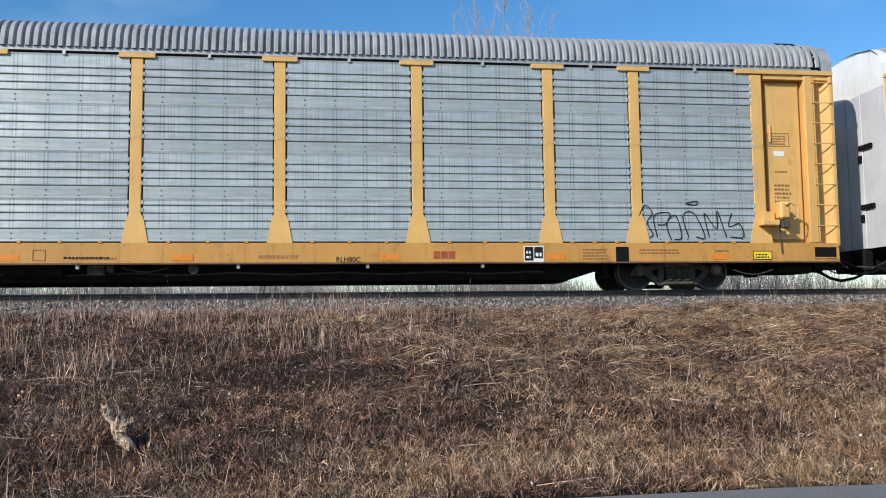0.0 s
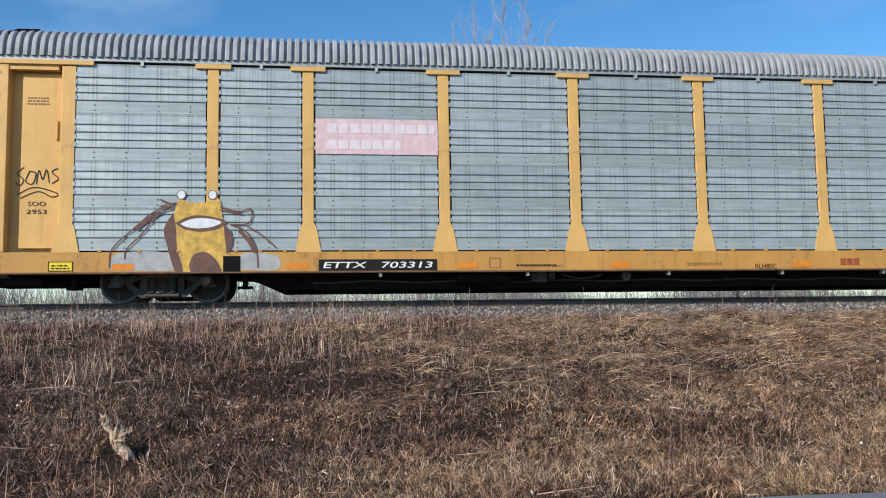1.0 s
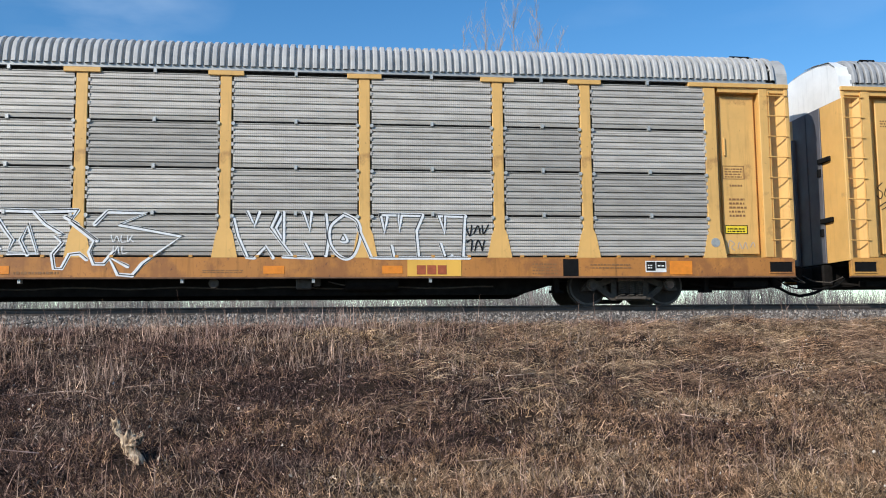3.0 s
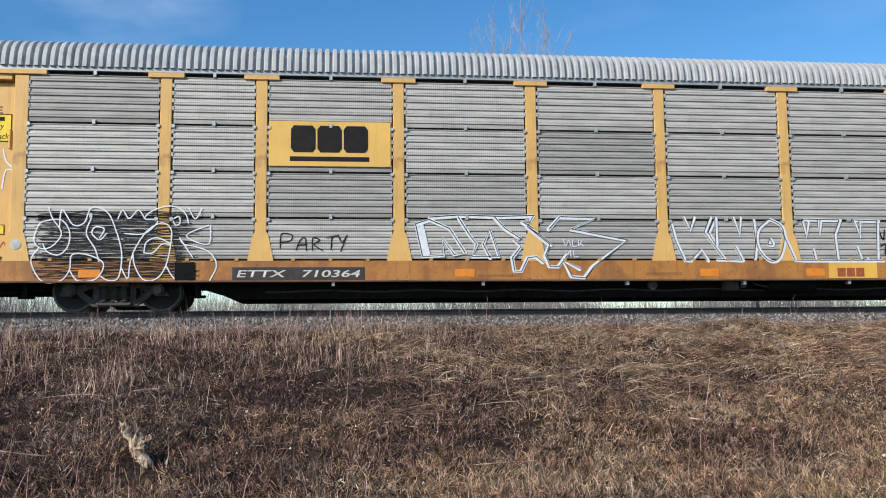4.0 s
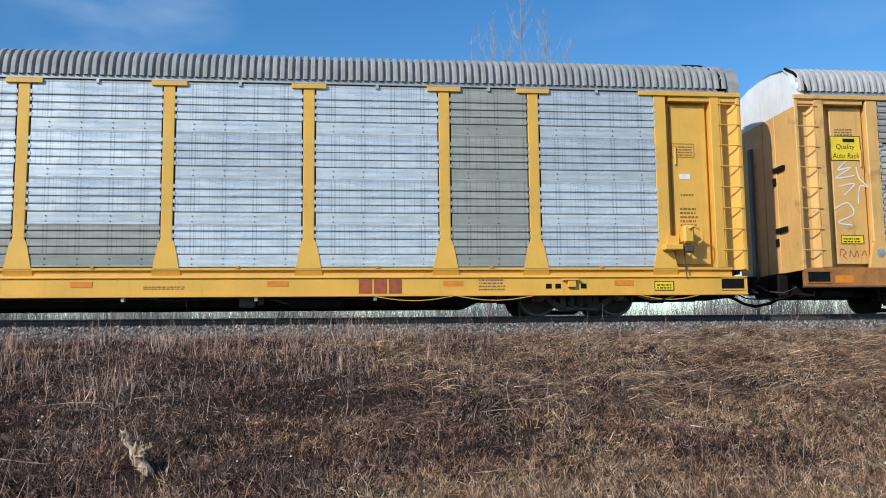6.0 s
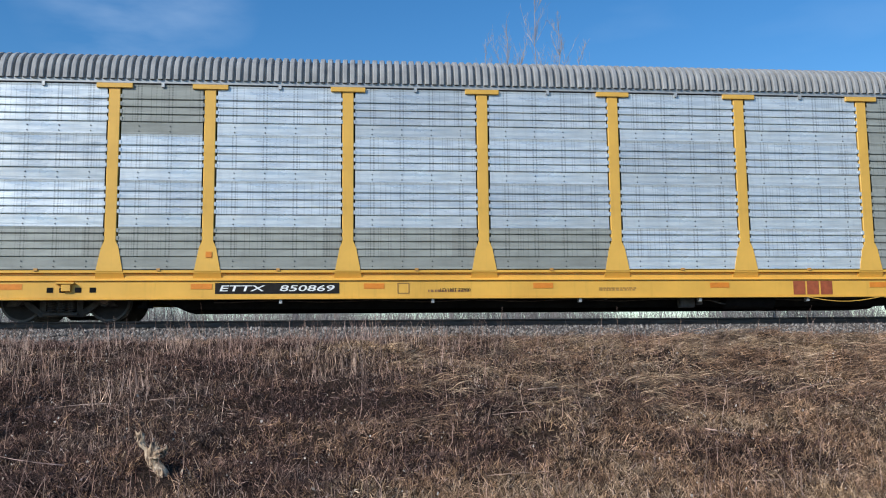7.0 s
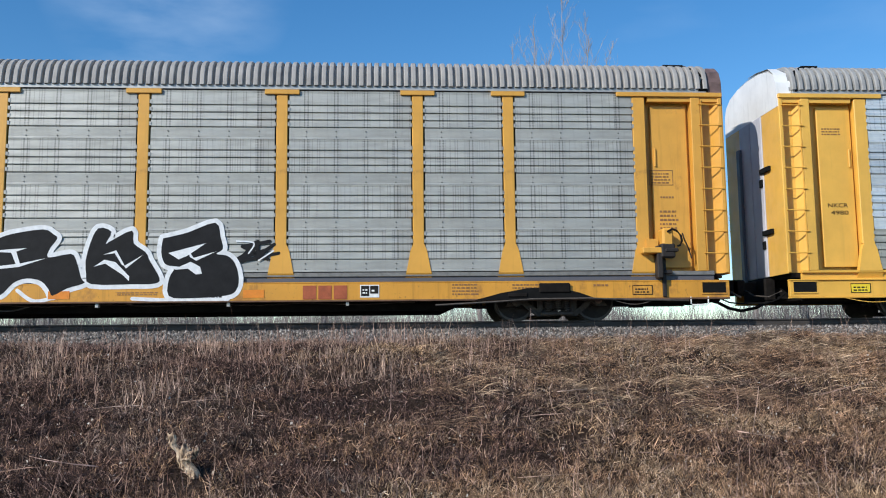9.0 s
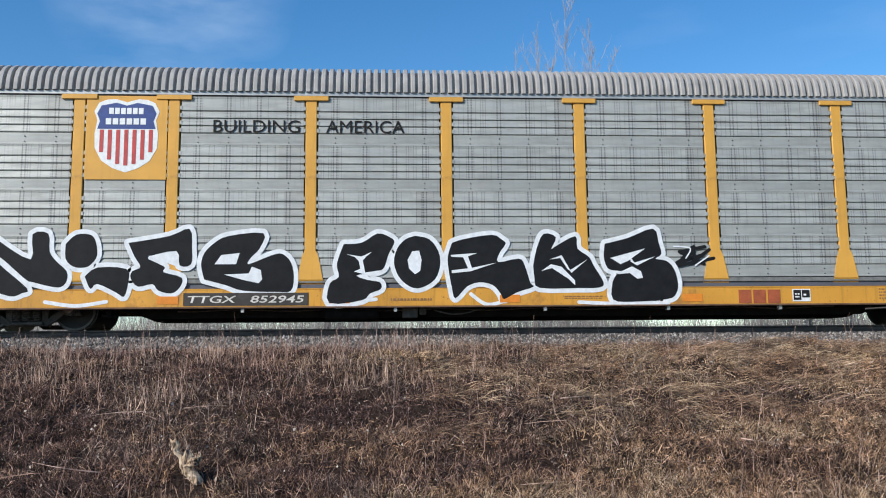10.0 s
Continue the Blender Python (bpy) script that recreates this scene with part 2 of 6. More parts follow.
def part(name, bm, material, parent, label="", smooth=False):
    me = bm if isinstance(bm, bpy.types.Mesh) else mesh_of(name, bm, material, smooth)
    ob = new(name, me)
    ob.parent = parent
    return tagged(ob, label)


def piece(name, me, parent, at=(0, 0, 0), m=None):
    ob = new(name, me)
    ob.parent = parent
    ob.matrix_basis = m if m is not None else Matrix.Translation(at)
    return ob


def box(bm, x0, x1, y0, y1, z0, z1, bevel=0.0):
    vs = [bm.verts.new((x, y, z)) for x in (x0, x1) for y in (y0, y1) for z in (z0, z1)]
    fs = [bm.faces.new([vs[i] for i in f]) for f in
          ((0, 1, 3, 2), (4, 6, 7, 5), (0, 4, 5, 1), (2, 3, 7, 6), (0, 2, 6, 4), (1, 5, 7, 3))]
    if bevel:
        es = list({e for f in fs for e in f.edges})
        bmesh.ops.bevel(bm, geom=es, offset=bevel, segments=1, affect="EDGES")
    return bm


def boxes(*rows):
    bm = bmesh.new()
    for r in rows:
        box(bm, *r)
    return bm


def prism(bm, points, y0, y1):
    """A flat outline in x, z given depth in y."""
    a = [bm.verts.new((x, y0, z)) for x, z in points]
    b = [bm.verts.new((x, y1, z)) for x, z in points]
    bm.faces.new(a)
    bm.faces.new(b[::-1])
    for i in range(len(a)):
        j = (i + 1) % len(a)
        bm.faces.new((a[i], b[i], b[j], a[j]))
    return bm


def tube(bm, pts, r0, r1=None, sides=6):
    """A tapered tube along points."""
    r1 = r0 if r1 is None else r1
    rings, n = [], len(pts)
    for i, p in enumerate(pts):
        d = (pts[min(i + 1, n - 1)] - pts[max(i - 1, 0)]).normalized()
        a = d.orthogonal().normalized()
        b = d.cross(a)
        r = r0 + (r1 - r0) * i / max(1, n - 1)
        rings.append([bm.verts.new(p + (a * math.cos(k * 2 * math.pi / sides) + b * math.sin(k * 2 * math.pi / sides)) * r) for k in range(sides)])
    for u, v in zip(rings, rings[1:]):
        for k in range(sides):
            bm.faces.new((u[k], u[(k + 1) % sides], v[(k + 1) % sides], v[k]))
    bm.faces.new(rings[0][::-1])
    bm.faces.new(rings[-1])
    return bm


def disc(bm, c, r, depth, sides=24, axis="y"):
    """A short cylinder round c along y (or x)."""
    ring = [(math.cos(k * 2 * math.pi / sides) * r, math.sin(k * 2 * math.pi / sides) * r) for k in range(sides)]
    f = (lambda a, b, d: (c[0] + a, c[1] + d, c[2] + b)) if axis == "y" else (lambda a, b, d: (c[0] + d, c[1] + a, c[2] + b))
    lo = [bm.verts.new(f(a, b, -depth / 2)) for a, b in ring]
    hi = [bm.verts.new(f(a, b, depth / 2)) for a, b in ring]
    bm.faces.new(lo)
    bm.faces.new(hi[::-1])
    for k in range(sides):
        bm.faces.new((lo[k], hi[k], hi[(k + 1) % sides], lo[(k + 1) % sides]))
    return bm


def smooth_line(pts, steps=6):
    """A Catmull-Rom line through 2D points."""
    if len(pts) < 3:
        return [Vector(p) for p in pts]
    p = [Vector(pts[0])] + [Vector(q) for q in pts] + [Vector(pts[-1])]
    out = []
    for i in range(1, len(p) - 2):
        for k in range(steps):
            t = k / steps
            out.append(0.5 * (2 * p[i] + (p[i + 1] - p[i - 1]) * t + (2 * p[i - 1] - 5 * p[i] + 4 * p[i + 1] - p[i + 2]) * t * t
                              + (3 * p[i] - p[i - 1] - 3 * p[i + 1] + p[i + 2]) * t ** 3))
    out.append(p[-2])
    return out


def ribbon(bm, pts, width, y, cap=True):
    """A flat painted stroke in x, z at depth y."""
    n = len(pts)
    rows = []
    lay = [y - 0.00003 * i for i in range(n)]
    for i, q in enumerate(pts):
        d = (pts[min(i + 1, n - 1)] - pts[max(i - 1, 0)])
        d = d.normalized() if d.length > 1e-6 else Vector((1, 0))
        s = Vector((-d.y, d.x)) * width / 2
        rows.append((bm.verts.new((q.x + s.x, lay[i], q.y + s.y)), bm.verts.new((q.x - s.x, lay[i], q.y - s.y))))
    for a, b in zip(rows, rows[1:]):
        bm.faces.new((a[0], a[1], b[1], b[0]))
    if cap:
        for q, e in ((pts[0], 0.0001), (pts[-1], 0.00025 + 0.00003 * n)):
            ring = [bm.verts.new((q.x + math.cos(k * math.pi / 5) * width / 2, y - e, q.y + math.sin(k * math.pi / 5) * width / 2)) for k in range(10)]
            bm.faces.new(ring)


def strokes(lines, width, y, curved=True):
    bm = bmesh.new()
    for i, ln in enumerate(lines):
        ribbon(bm, smooth_line(ln) if curved else [Vector(q) for q in ln], width, y - 0.0004 * (i % 4))
    return bm


def lettering(text, x, z, height, y, width=None, shear=0.0, bold=0.0):
    """Letters of the built-in font as a flat mesh; x is their left edge, z their foot."""
    cu = bpy.data.curves.new("lettering", "FONT")
    cu.body, cu.size, cu.shear, cu.resolution_u = text, 1.0, shear, 3
    cu.offset = bold
    ob = new("lettering", cu)
    me = bpy.data.meshes.new_from_object(ob.evaluated_get(bpy.context.evaluated_depsgraph_get()))
    bpy.data.objects.remove(ob)
    bpy.data.curves.remove(cu)
    co = np.empty(len(me.vertices) * 3)
    me.vertices.foreach_get("co", co)
    co = co.reshape(-1, 3)
    lo, hi = co.min(0), co.max(0)
    k = height / (hi[1] - lo[1])
    kx = width / (hi[0] - lo[0]) if width else k
    out = np.stack([x + (co[:, 0] - lo[0]) * kx, np.full(len(co), y), z + (co[:, 1] - lo[1]) * k], 1)
    bm = bmesh.new()
    bm.from_mesh(me)
    bpy.data.meshes.remove(me)
    for v, c in zip(bm.verts, out):
        v.co = c
    return bm


# ---- the ground: road, bank, track bed and the plain beyond ----
FACE = 18.10                     # the near side of the train
HALF = 1.48
TRACK = FACE + HALF              # the track's middle
RAIL = 0.05                      # top of the rails
PROFILE = [(-4000, -2.2), (-30, -2.2), (-6, -2.16), (7.3, -2.13), (7.7, -2.12), (8.3, -2.03), (10.5, -1.57), (12.6, -1.12), (14.4, -0.76),
           (15.8, -0.55), (16.75, -0.44), (17.5, -0.34), (21.8, -0.34), (24, -0.9), (27, -1.1), (60, -1.1), (200, -0.6), (4000, 0.5)]


def ground_z(x, y):
    z = float(np.interp(y, [p[0] for p in PROFILE], [p[1] for p in PROFILE]))
    if 7.6 < y < 17 and abs(x) < 80:
        k = min(1, (y - 7.6) / 0.8) * min(1, (17 - y) / 0.8)
        z += k * (0.12 * noise.noise((x * 0.45, y * 0.6, 3.1)) + 0.15 * noise.noise((x * 1.3, y * 1.5, 7.7)) + 0.10 * noise.noise((x * 3.1, y * 3.3, 1.2)))
    # the hollow beside the broken stump
    # the undercut below the crest
    z -= 0.20 * math.exp(-((x - 3.1) / 1.3) ** 2 - ((y - 15.0 + 0.12 * (x - 3.1)) / 0.22) ** 2)
    return z - 0.16 * math.exp(-((x + 1.68) / 0.17) ** 2 - ((y - 9.28) / 0.2) ** 2)


mg = Mat("dry_soil_and_thatch", 0.95)
mg.b.inputs["Specular IOR Level"].default_value = 0.08
g_big = mg.ramp(mg.noise(0.35, 5), (0.35, (0.040, 0.026, 0.019)), (0.55, (0.066, 0.043, 0.030)), (0.7, (0.10, 0.068, 0.046)))
g_fine = mg.ramp(mg.noise(34, 8, (1, 1, 1), "Object", 0.8), (0.38, 0.15), (0.62, 1.5))
mg.bump(mg.noise(22, 8), 1.0, 0.06)
m_ground = mg.done(mg.mix(1.0, g_big, g_fine, "MULTIPLY"))

xs = [-3000, -1200, -500, -200, -120, -60] + [-30 + 0.2 * i for i in range(351)] + [60, 90, 150, 300, 700, 1500, 3000]
xs = [x for i, x in enumerate(xs) if i == 0 or x > xs[i - 1]]
ys = [-4000, -1000, -200, -60, -30, -6, 0, 4, 7.3, 7.7] + [8.0 + 0.15 * i for i in range(65)] + [18, 21.8, 24, 27, 32, 40, 60, 120, 200, 500, 1500, 4000]
verts = [(x, y, ground_z(x, y)) for y in ys for x in xs]
nx = len(xs)
faces = [(j * nx + i, j * nx + i + 1, (j + 1) * nx + i + 1, (j + 1) * nx + i) for j in range(len(ys) - 1) for i in range(nx - 1)]
me = bpy.data.meshes.new("ground")
me.from_pydata(verts, [], faces)
me.materials.append(m_ground)
me.polygons.foreach_set("use_smooth", [True] * len(me.polygons))
tagged(new("ground", me), "brown earth bank under dead winter grass beside the track", "ground", "", "structure")

# the road at the foot of the bank
mr = Mat("worn_asphalt", 0.85)
mr.bump(mr.noise(120, 4), 0.5, 0.006)
m_road = mr.done(mr.mix(mr.ramp(mr.noise(90, 3), (0.4, 0.0), (0.6, 1.0)), mr.ramp(mr.noise(0.7, 4), (0.3, (0.10, 0.10, 0.105)), (0.7, (0.15, 0.148, 0.145))), (0.22, 0.215, 0.21)))
bm = bmesh.new()
rng = random.Random(4)
edge = [(-200 + 2.0 * i, 7.42 + rng.uniform(-0.05, 0.05)) for i in range(201)]
top = [(bm.verts.new((x, -5.0, -2.10)), bm.verts.new((x, y - 0.1, -2.085)), bm.verts.new((x, y, -2.14))) for x, y in edge]
for a, b in zip(top, top[1:]):
    bm.faces.new((a[0], b[0], b[1], a[1]))
    bm.faces.new((a[1], b[1], b[2], a[2]))
tagged(new("road", mesh_of("road", bm, m_road)), "grey worn asphalt road at the foot of the bank", "road", "", "structure")

# ballast bed, ties and rails
m_bed = plain("ballast_bed", (0.10, 0.095, 0.09), 0.9, 0, 0.5, 18)
bm = bmesh.new()
bed = [(16.85, -0.45), (17.75, -0.20), (17.95, -0.165), (21.2, -0.165), (22.4, -0.5)]
lo = [bm.verts.new((-400, y, z)) for y, z in bed]
hi = [bm.verts.new((400, y, z)) for y, z in bed]
for i in range(len(bed) - 1):
    bm.faces.new((lo[i], hi[i], hi[i + 1], lo[i + 1]))
tagged(new("track_bed", mesh_of("track_bed", bm, m_bed)), "grey crushed stone bed under the rails", "track bed", "", "structure")

mr2 = Mat("rail_steel", 0.6, 0.5)
m_rail = mr2.done(mr2.ramp(mr2.noise(3, 6, (1, 1, 4)), (0.3, (0.055, 0.045, 0.04)), (0.7, (0.11, 0.095, 0.085))))


def rail(y, label):
    bm = bmesh.new()
    out = [(-0.07, -0.165), (0.07, -0.165), (0.07, -0.15), (0.012, -0.125), (0.012, -0.045), (0.036, -0.03), (0.036, -0.004), (0.028, 0.0),
           (-0.028, 0.0), (-0.036, -0.004), (-0.036, -0.03), (-0.012, -0.045), (-0.012, -0.125), (-0.07, -0.15)]
    a = [bm.verts.new((-400, y + p, RAIL + q)) for p, q in out]
    b = [bm.verts.new((400, y + p, RAIL + q)) for p, q in out]
    for i in range(len(out)):
        j = (i + 1) % len(out)
        bm.faces.new((a[i], b[i], b[j], a[j]))
    bm.faces.new(a)
    bm.faces.new(b)
    return tagged(new("rail", mesh_of("rail", bm, m_rail)), label, "rail", "rails of the track", "structure")


rail(TRACK - 0.755, "brown steel rail with a worn head on the ballast")
rail(TRACK + 0.755, "brown steel rail with a worn head on the ballast")
m_tie = plain("creosoted_timber", (0.07, 0.055, 0.045), 0.9, 0, 0.4, 12)
tie_me = mesh_of("tie", boxes((-0.11, 0.11, -1.3, 1.3, -0.16, 0.03)), m_tie)
ties = tagged(new("railway_ties"), "dark creosoted timber ties under the rails", "ties", "", "structure")
for i in range(130):
    piece("tie", tie_me, ties, (-32 + 0.52 * i, TRACK, -0.165))


# ---- the train: five enclosed auto carriers ----
PITCH = 28.51
POST_X = [-11.796, -8.983, -7.067, -4.245, -1.419, 1.419, 4.245, 7.067, 8.983, 11.796]
TOP, FLOOR_Z = 4.80, 1.05        # clear side between the sill and the eave
Y0 = -HALF                       # outer face of the near side, in the car's space
RADIUS = 0.42


def post_meshes(material, wide=0.125, low=False):
    """A side post: flat flange with folded edges, a T-head at the eave and a flared foot on the sill."""
    w = wide * 0.85
    bm = bmesh.new()
    prism(bm, [(-w - 0.012, 1.62), (w + 0.012, 1.62), (w + 0.012, 4.785), (-w - 0.012, 4.785)], Y0 + 0.004, Y0 + 0.10)
    bmesh.ops.bevel(bm, geom=[e for e in bm.edges if abs(e.verts[0].co.z - e.verts[1].co.z) > 2 and e.verts[0].co.y < Y0 + 0.05], offset=0.014, segments=1, affect="EDGES")
    foot = prism(bmesh.new(), [(-0.26, 1.03), (0.26, 1.03), (0.17, 1.50), (0.12, 1.62), (-0.12, 1.62), (-0.17, 1.50)], Y0 - 0.001, Y0 + 0.10)
    if low:      # the foot runs on down over the deck edge
        low_foot = [[foot.verts.new((x, y, z)) for x, y, z in ((-w0, ya, z), (w0, ya, z), (w0, Y0 + 0.10, z), (-w0, Y0 + 0.10, z))] for w0, ya, z in ((0.29, Y0 + 0.085, 0.856), (0.262, Y0 - 0.003, 1.028))]
        for k in range(4):
            foot.faces.new((low_foot[0][k], low_foot[0][(k + 1) % 4], low_foot[1][(k + 1) % 4], low_foot[1][k]))
    head = box(bmesh.new(), -0.36, 0.36, Y0 - 0.03, Y0 + 0.10, 4.787, 4.885, 0.008)
    return mesh_of("post", bm, material), mesh_of("post_foot", foot, material), mesh_of("post_head", head, material)


def sheet_mesh(width, height, style, material):
    """One folded side sheet, its origin at its lower left corner."""
    if style == "b":
        pts, z = [(0.03, 0.0)], 0.012
        for k in range(6):      # a deep fold, then a shallow one
            r = height * (0.10 + 0.152 * k)
            pts += [(0.020, r - 0.034), (0.036, r - 0.016), (0.036, r - 0.005), (0.004, r), (0.005, r + 0.026), (0.013, r + 0.036), (0.006, r + 0.046), (0.008, r + 0.062)]
        pts = [p for p in pts if p[1] < height - 0.04]
        pts += [(0.022, height - 0.035), (0.004, height - 0.025), (0.004, height - 0.012)]
    else:
        # flat band along the foot, then laps that overhang one another
        pts = [(0.008, 0.0), (0.009, 0.02), (0.015, 0.04), (0.018, 0.225)]
        for k in range(4):
            r = 0.265 + k * 0.157
            if r > height - 0.03:
                break
            pts += [(0.020, r - 0.030), (0.036, r - 0.012), (0.036, r - 0.002), (0.006, r), (0.005, r + 0.014)]
        pts += [(0.017, height - 0.05), (0.009, height - 0.002)]
        pts = [p for p in pts if p[1] <= height]
    bm = bmesh.new()
    n = max(2, int(width / 0.7))
    cols = [[bm.verts.new((width * i / n, Y0 + 0.003 + d * 1.08, z)) for d, z in pts] for i in range(n + 1)]
    for a, b in zip(cols, cols[1:]):
        for k in range(len(pts) - 1):
            bm.faces.new((a[k], b[k], b[k + 1], a[k + 1]))
    # scalloped folds at both edges
    for e in (0.0, width):
        for k in range(4):
            z = 0.265 + k * 0.157
            if z < height - 0.05:
                box(bm, e - (0.034 if e == 0 else 0.012), e + (0.012 if e == 0 else 0.034), Y0 + 0.002, Y0 + 0.05, z + 0.012, z + 0.09)
    # bolts along the flat band, one over the other
    first_bolt = len(bm.faces)
    if style != "b":
        for k in range(int(width / 0.42)):
            x = 0.35 + 0.62 * k
            if x < width - 0.2:
                for z in (0.055, 0.165):
                    prism(bm, [(x + 0.013 * math.cos(q * math.pi / 3), z + 0.013 * math.sin(q * math.pi / 3)) for q in range(6)], Y0 + 0.006, Y0 + 0.045)
    me = mesh_of("panel", bm, material)
    me.materials.append(m_bolt)
    for f in me.polygons[first_bolt:]:
        f.material_index = 1
    return me


def roof_mesh(material, x0, x1):
    """An arched roof of narrow pressed ribs."""
    arc = [(0.03, 4.97), (0.045, 5.10), (0.075, 5.24), (0.13, 5.36), (0.23, 5.46), (0.40, 5.545), (0.70, 5.605), (1.08, 5.64), (1.48, 5.65)]
    arc += [(2 * HALF - d, z) for d, z in arc[-2::-1]]
    nrm = []
    for i in range(len(arc)):
        a, b = arc[max(0, i - 1)], arc[min(len(arc) - 1, i + 1)]
        t = Vector((b[0] - a[0], b[1] - a[1])).normalized()
        nrm.append((-t.y, t.x))
    bm = bmesh.new()
    step = 0.157
    n = int((x1 - x0) / step)
    cols = []
    for i in range(n + 1):
        for f, h in ((0.0, 0.0), (0.28, 0.0), (0.32, 0.058), (0.44, 0.074), (0.86, 0.074), (0.97, 0.058), (0.985, 0.0)):
            x = x0 + (i + f) * step
            if x <= x1:
                cols.append([bm.verts.new((x, Y0 + d + q[0] * h, z + q[1] * h)) for (d, z), q in zip(arc, nrm)])
    for a, b in zip(cols, cols[1:]):
        for k in range(len(arc) - 1):
            bm.faces.new((a[k], b[k], b[k + 1], a[k + 1]))
    return mesh_of("roof", bm, material)


def wheelset_mesh():
    bm = bmesh.new()
    for s in (-1, 1):
        disc(bm, (0, s * 0.755, 0), RADIUS, 0.10, 32)
        disc(bm, (0, s * 0.70, 0), RADIUS + 0.025, 0.03, 32)
    bright = len(bm.faces)                   # worn rims and flanges
    for s in (-1, 1):
        disc(bm, (0, s * 0.762, 0), RADIUS - 0.045, 0.10, 32)
        disc(bm, (0, s * 0.815, 0), 0.14, 0.05, 16)
        for k in range(3):
            a = k * 2 * math.pi / 3
            box(bm, math.cos(a) * 0.2 - 0.03, math.cos(a) * 0.2 + 0.03, *sorted((s * 0.80, s * 0.82)), math.sin(a) * 0.2 - 0.03, math.sin(a) * 0.2 + 0.03)
    disc(bm, (0, 0, 0), 0.08, 2.0, 12)
    me = mesh_of("wheelset", bm, m_wheel)
    me.materials.append(m_rim)
    for f in me.polygons[:bright]:
        f.material_index = 1
    return me


def side_frame_mesh(y):
    """A cast truck side frame: arch over two axle boxes with a spring window."""
    bm = bmesh.new()
    beam = [(-1.08, 0.30), (-0.98, 0.46), (-0.62, 0.53), (-0.42, 0.62), (0.42, 0.62), (0.62, 0.53), (0.98, 0.46), (1.08, 0.30), (0.92, 0.30), (0.60, 0.40), (0.38, 0.49), (-0.38, 0.49), (-0.60, 0.40), (-0.92, 0.30)]
    chord = [(-0.80, 0.40), (-0.66, 0.27), (-0.42, 0.09), (0.42, 0.09), (0.66, 0.27), (0.80, 0.40), (0.64, 0.40), (0.36, 0.19), (-0.36, 0.19), (-0.64, 0.40)]
    for out, depth in ((beam, 0.07), (chord, 0.055)):
        prism(bm, [(x, z + RAIL) for x, z in out], y - depth, y + depth)
    for x in (-0.36, 0.36):
        box(bm, x - 0.06, x + 0.06, y - 0.05, y + 0.05, 0.17 + RAIL, 0.51 + RAIL)
    for x in (-0.865, 0.865):
        disc(bm, (x, y - 0.10, RADIUS + RAIL), 0.13, 0.14, 12)
    box(bm, -0.34, 0.34, y - 0.14, y + 0.14, 0.11 + RAIL, 0.17 + RAIL, 0.01)
    box(bm, -0.30, 0.30, y - 0.12, y - 0.04, 0.50 + RAIL, 0.60 + RAIL, 0.01)
    first = len(bm.faces)
    for x in (-0.865, 0.865):
        disc(bm, (x, y - 0.175, RADIUS + RAIL), 0.085, 0.05, 10)
    me = mesh_of("side_frame", bm, m_truck)
    me.materials.append(m_cap)
    for f in me.polygons[first:]:
        f.material_index = 1
    return me


def spring_mesh(y):
    pts = [Vector((0.075 * math.cos(a), y - 0.11 + 0.05 * math.sin(a), RAIL + 0.17 + 0.0075 * a)) for a in [k * 1.05 for k in range(42)]]
    return mesh_of("spring", tube(bmesh.new(), pts, 0.014, None, 4), m_truck)


wheel_me, side_near, side_far, spring_me = wheelset_mesh(), side_frame_mesh(-1.0), side_frame_mesh(1.0), spring_mesh(-1.0)
bolster_me = mesh_of("bogie", boxes((-0.22, 0.22, -1.02, 1.02, 0.30, 0.58), (-0.5, 0.5, -0.5, 0.5, 0.34, 0.5)), m_truck)
AXLES = []


def bogie(car, x):
    b = piece("bogie", bolster_me, car, (x, 0, 0))
    piece("side_frame", side_near, b)
    piece("side_frame", side_far, b)
    for k in (-0.2, 0.0, 0.2):
        piece("spring", spring_me, b, (k, 0, 0))
    for s in (-0.865, 0.865):
        AXLES.append((piece("wheelset", wheel_me, b, (s, 0, RADIUS + RAIL)), s))


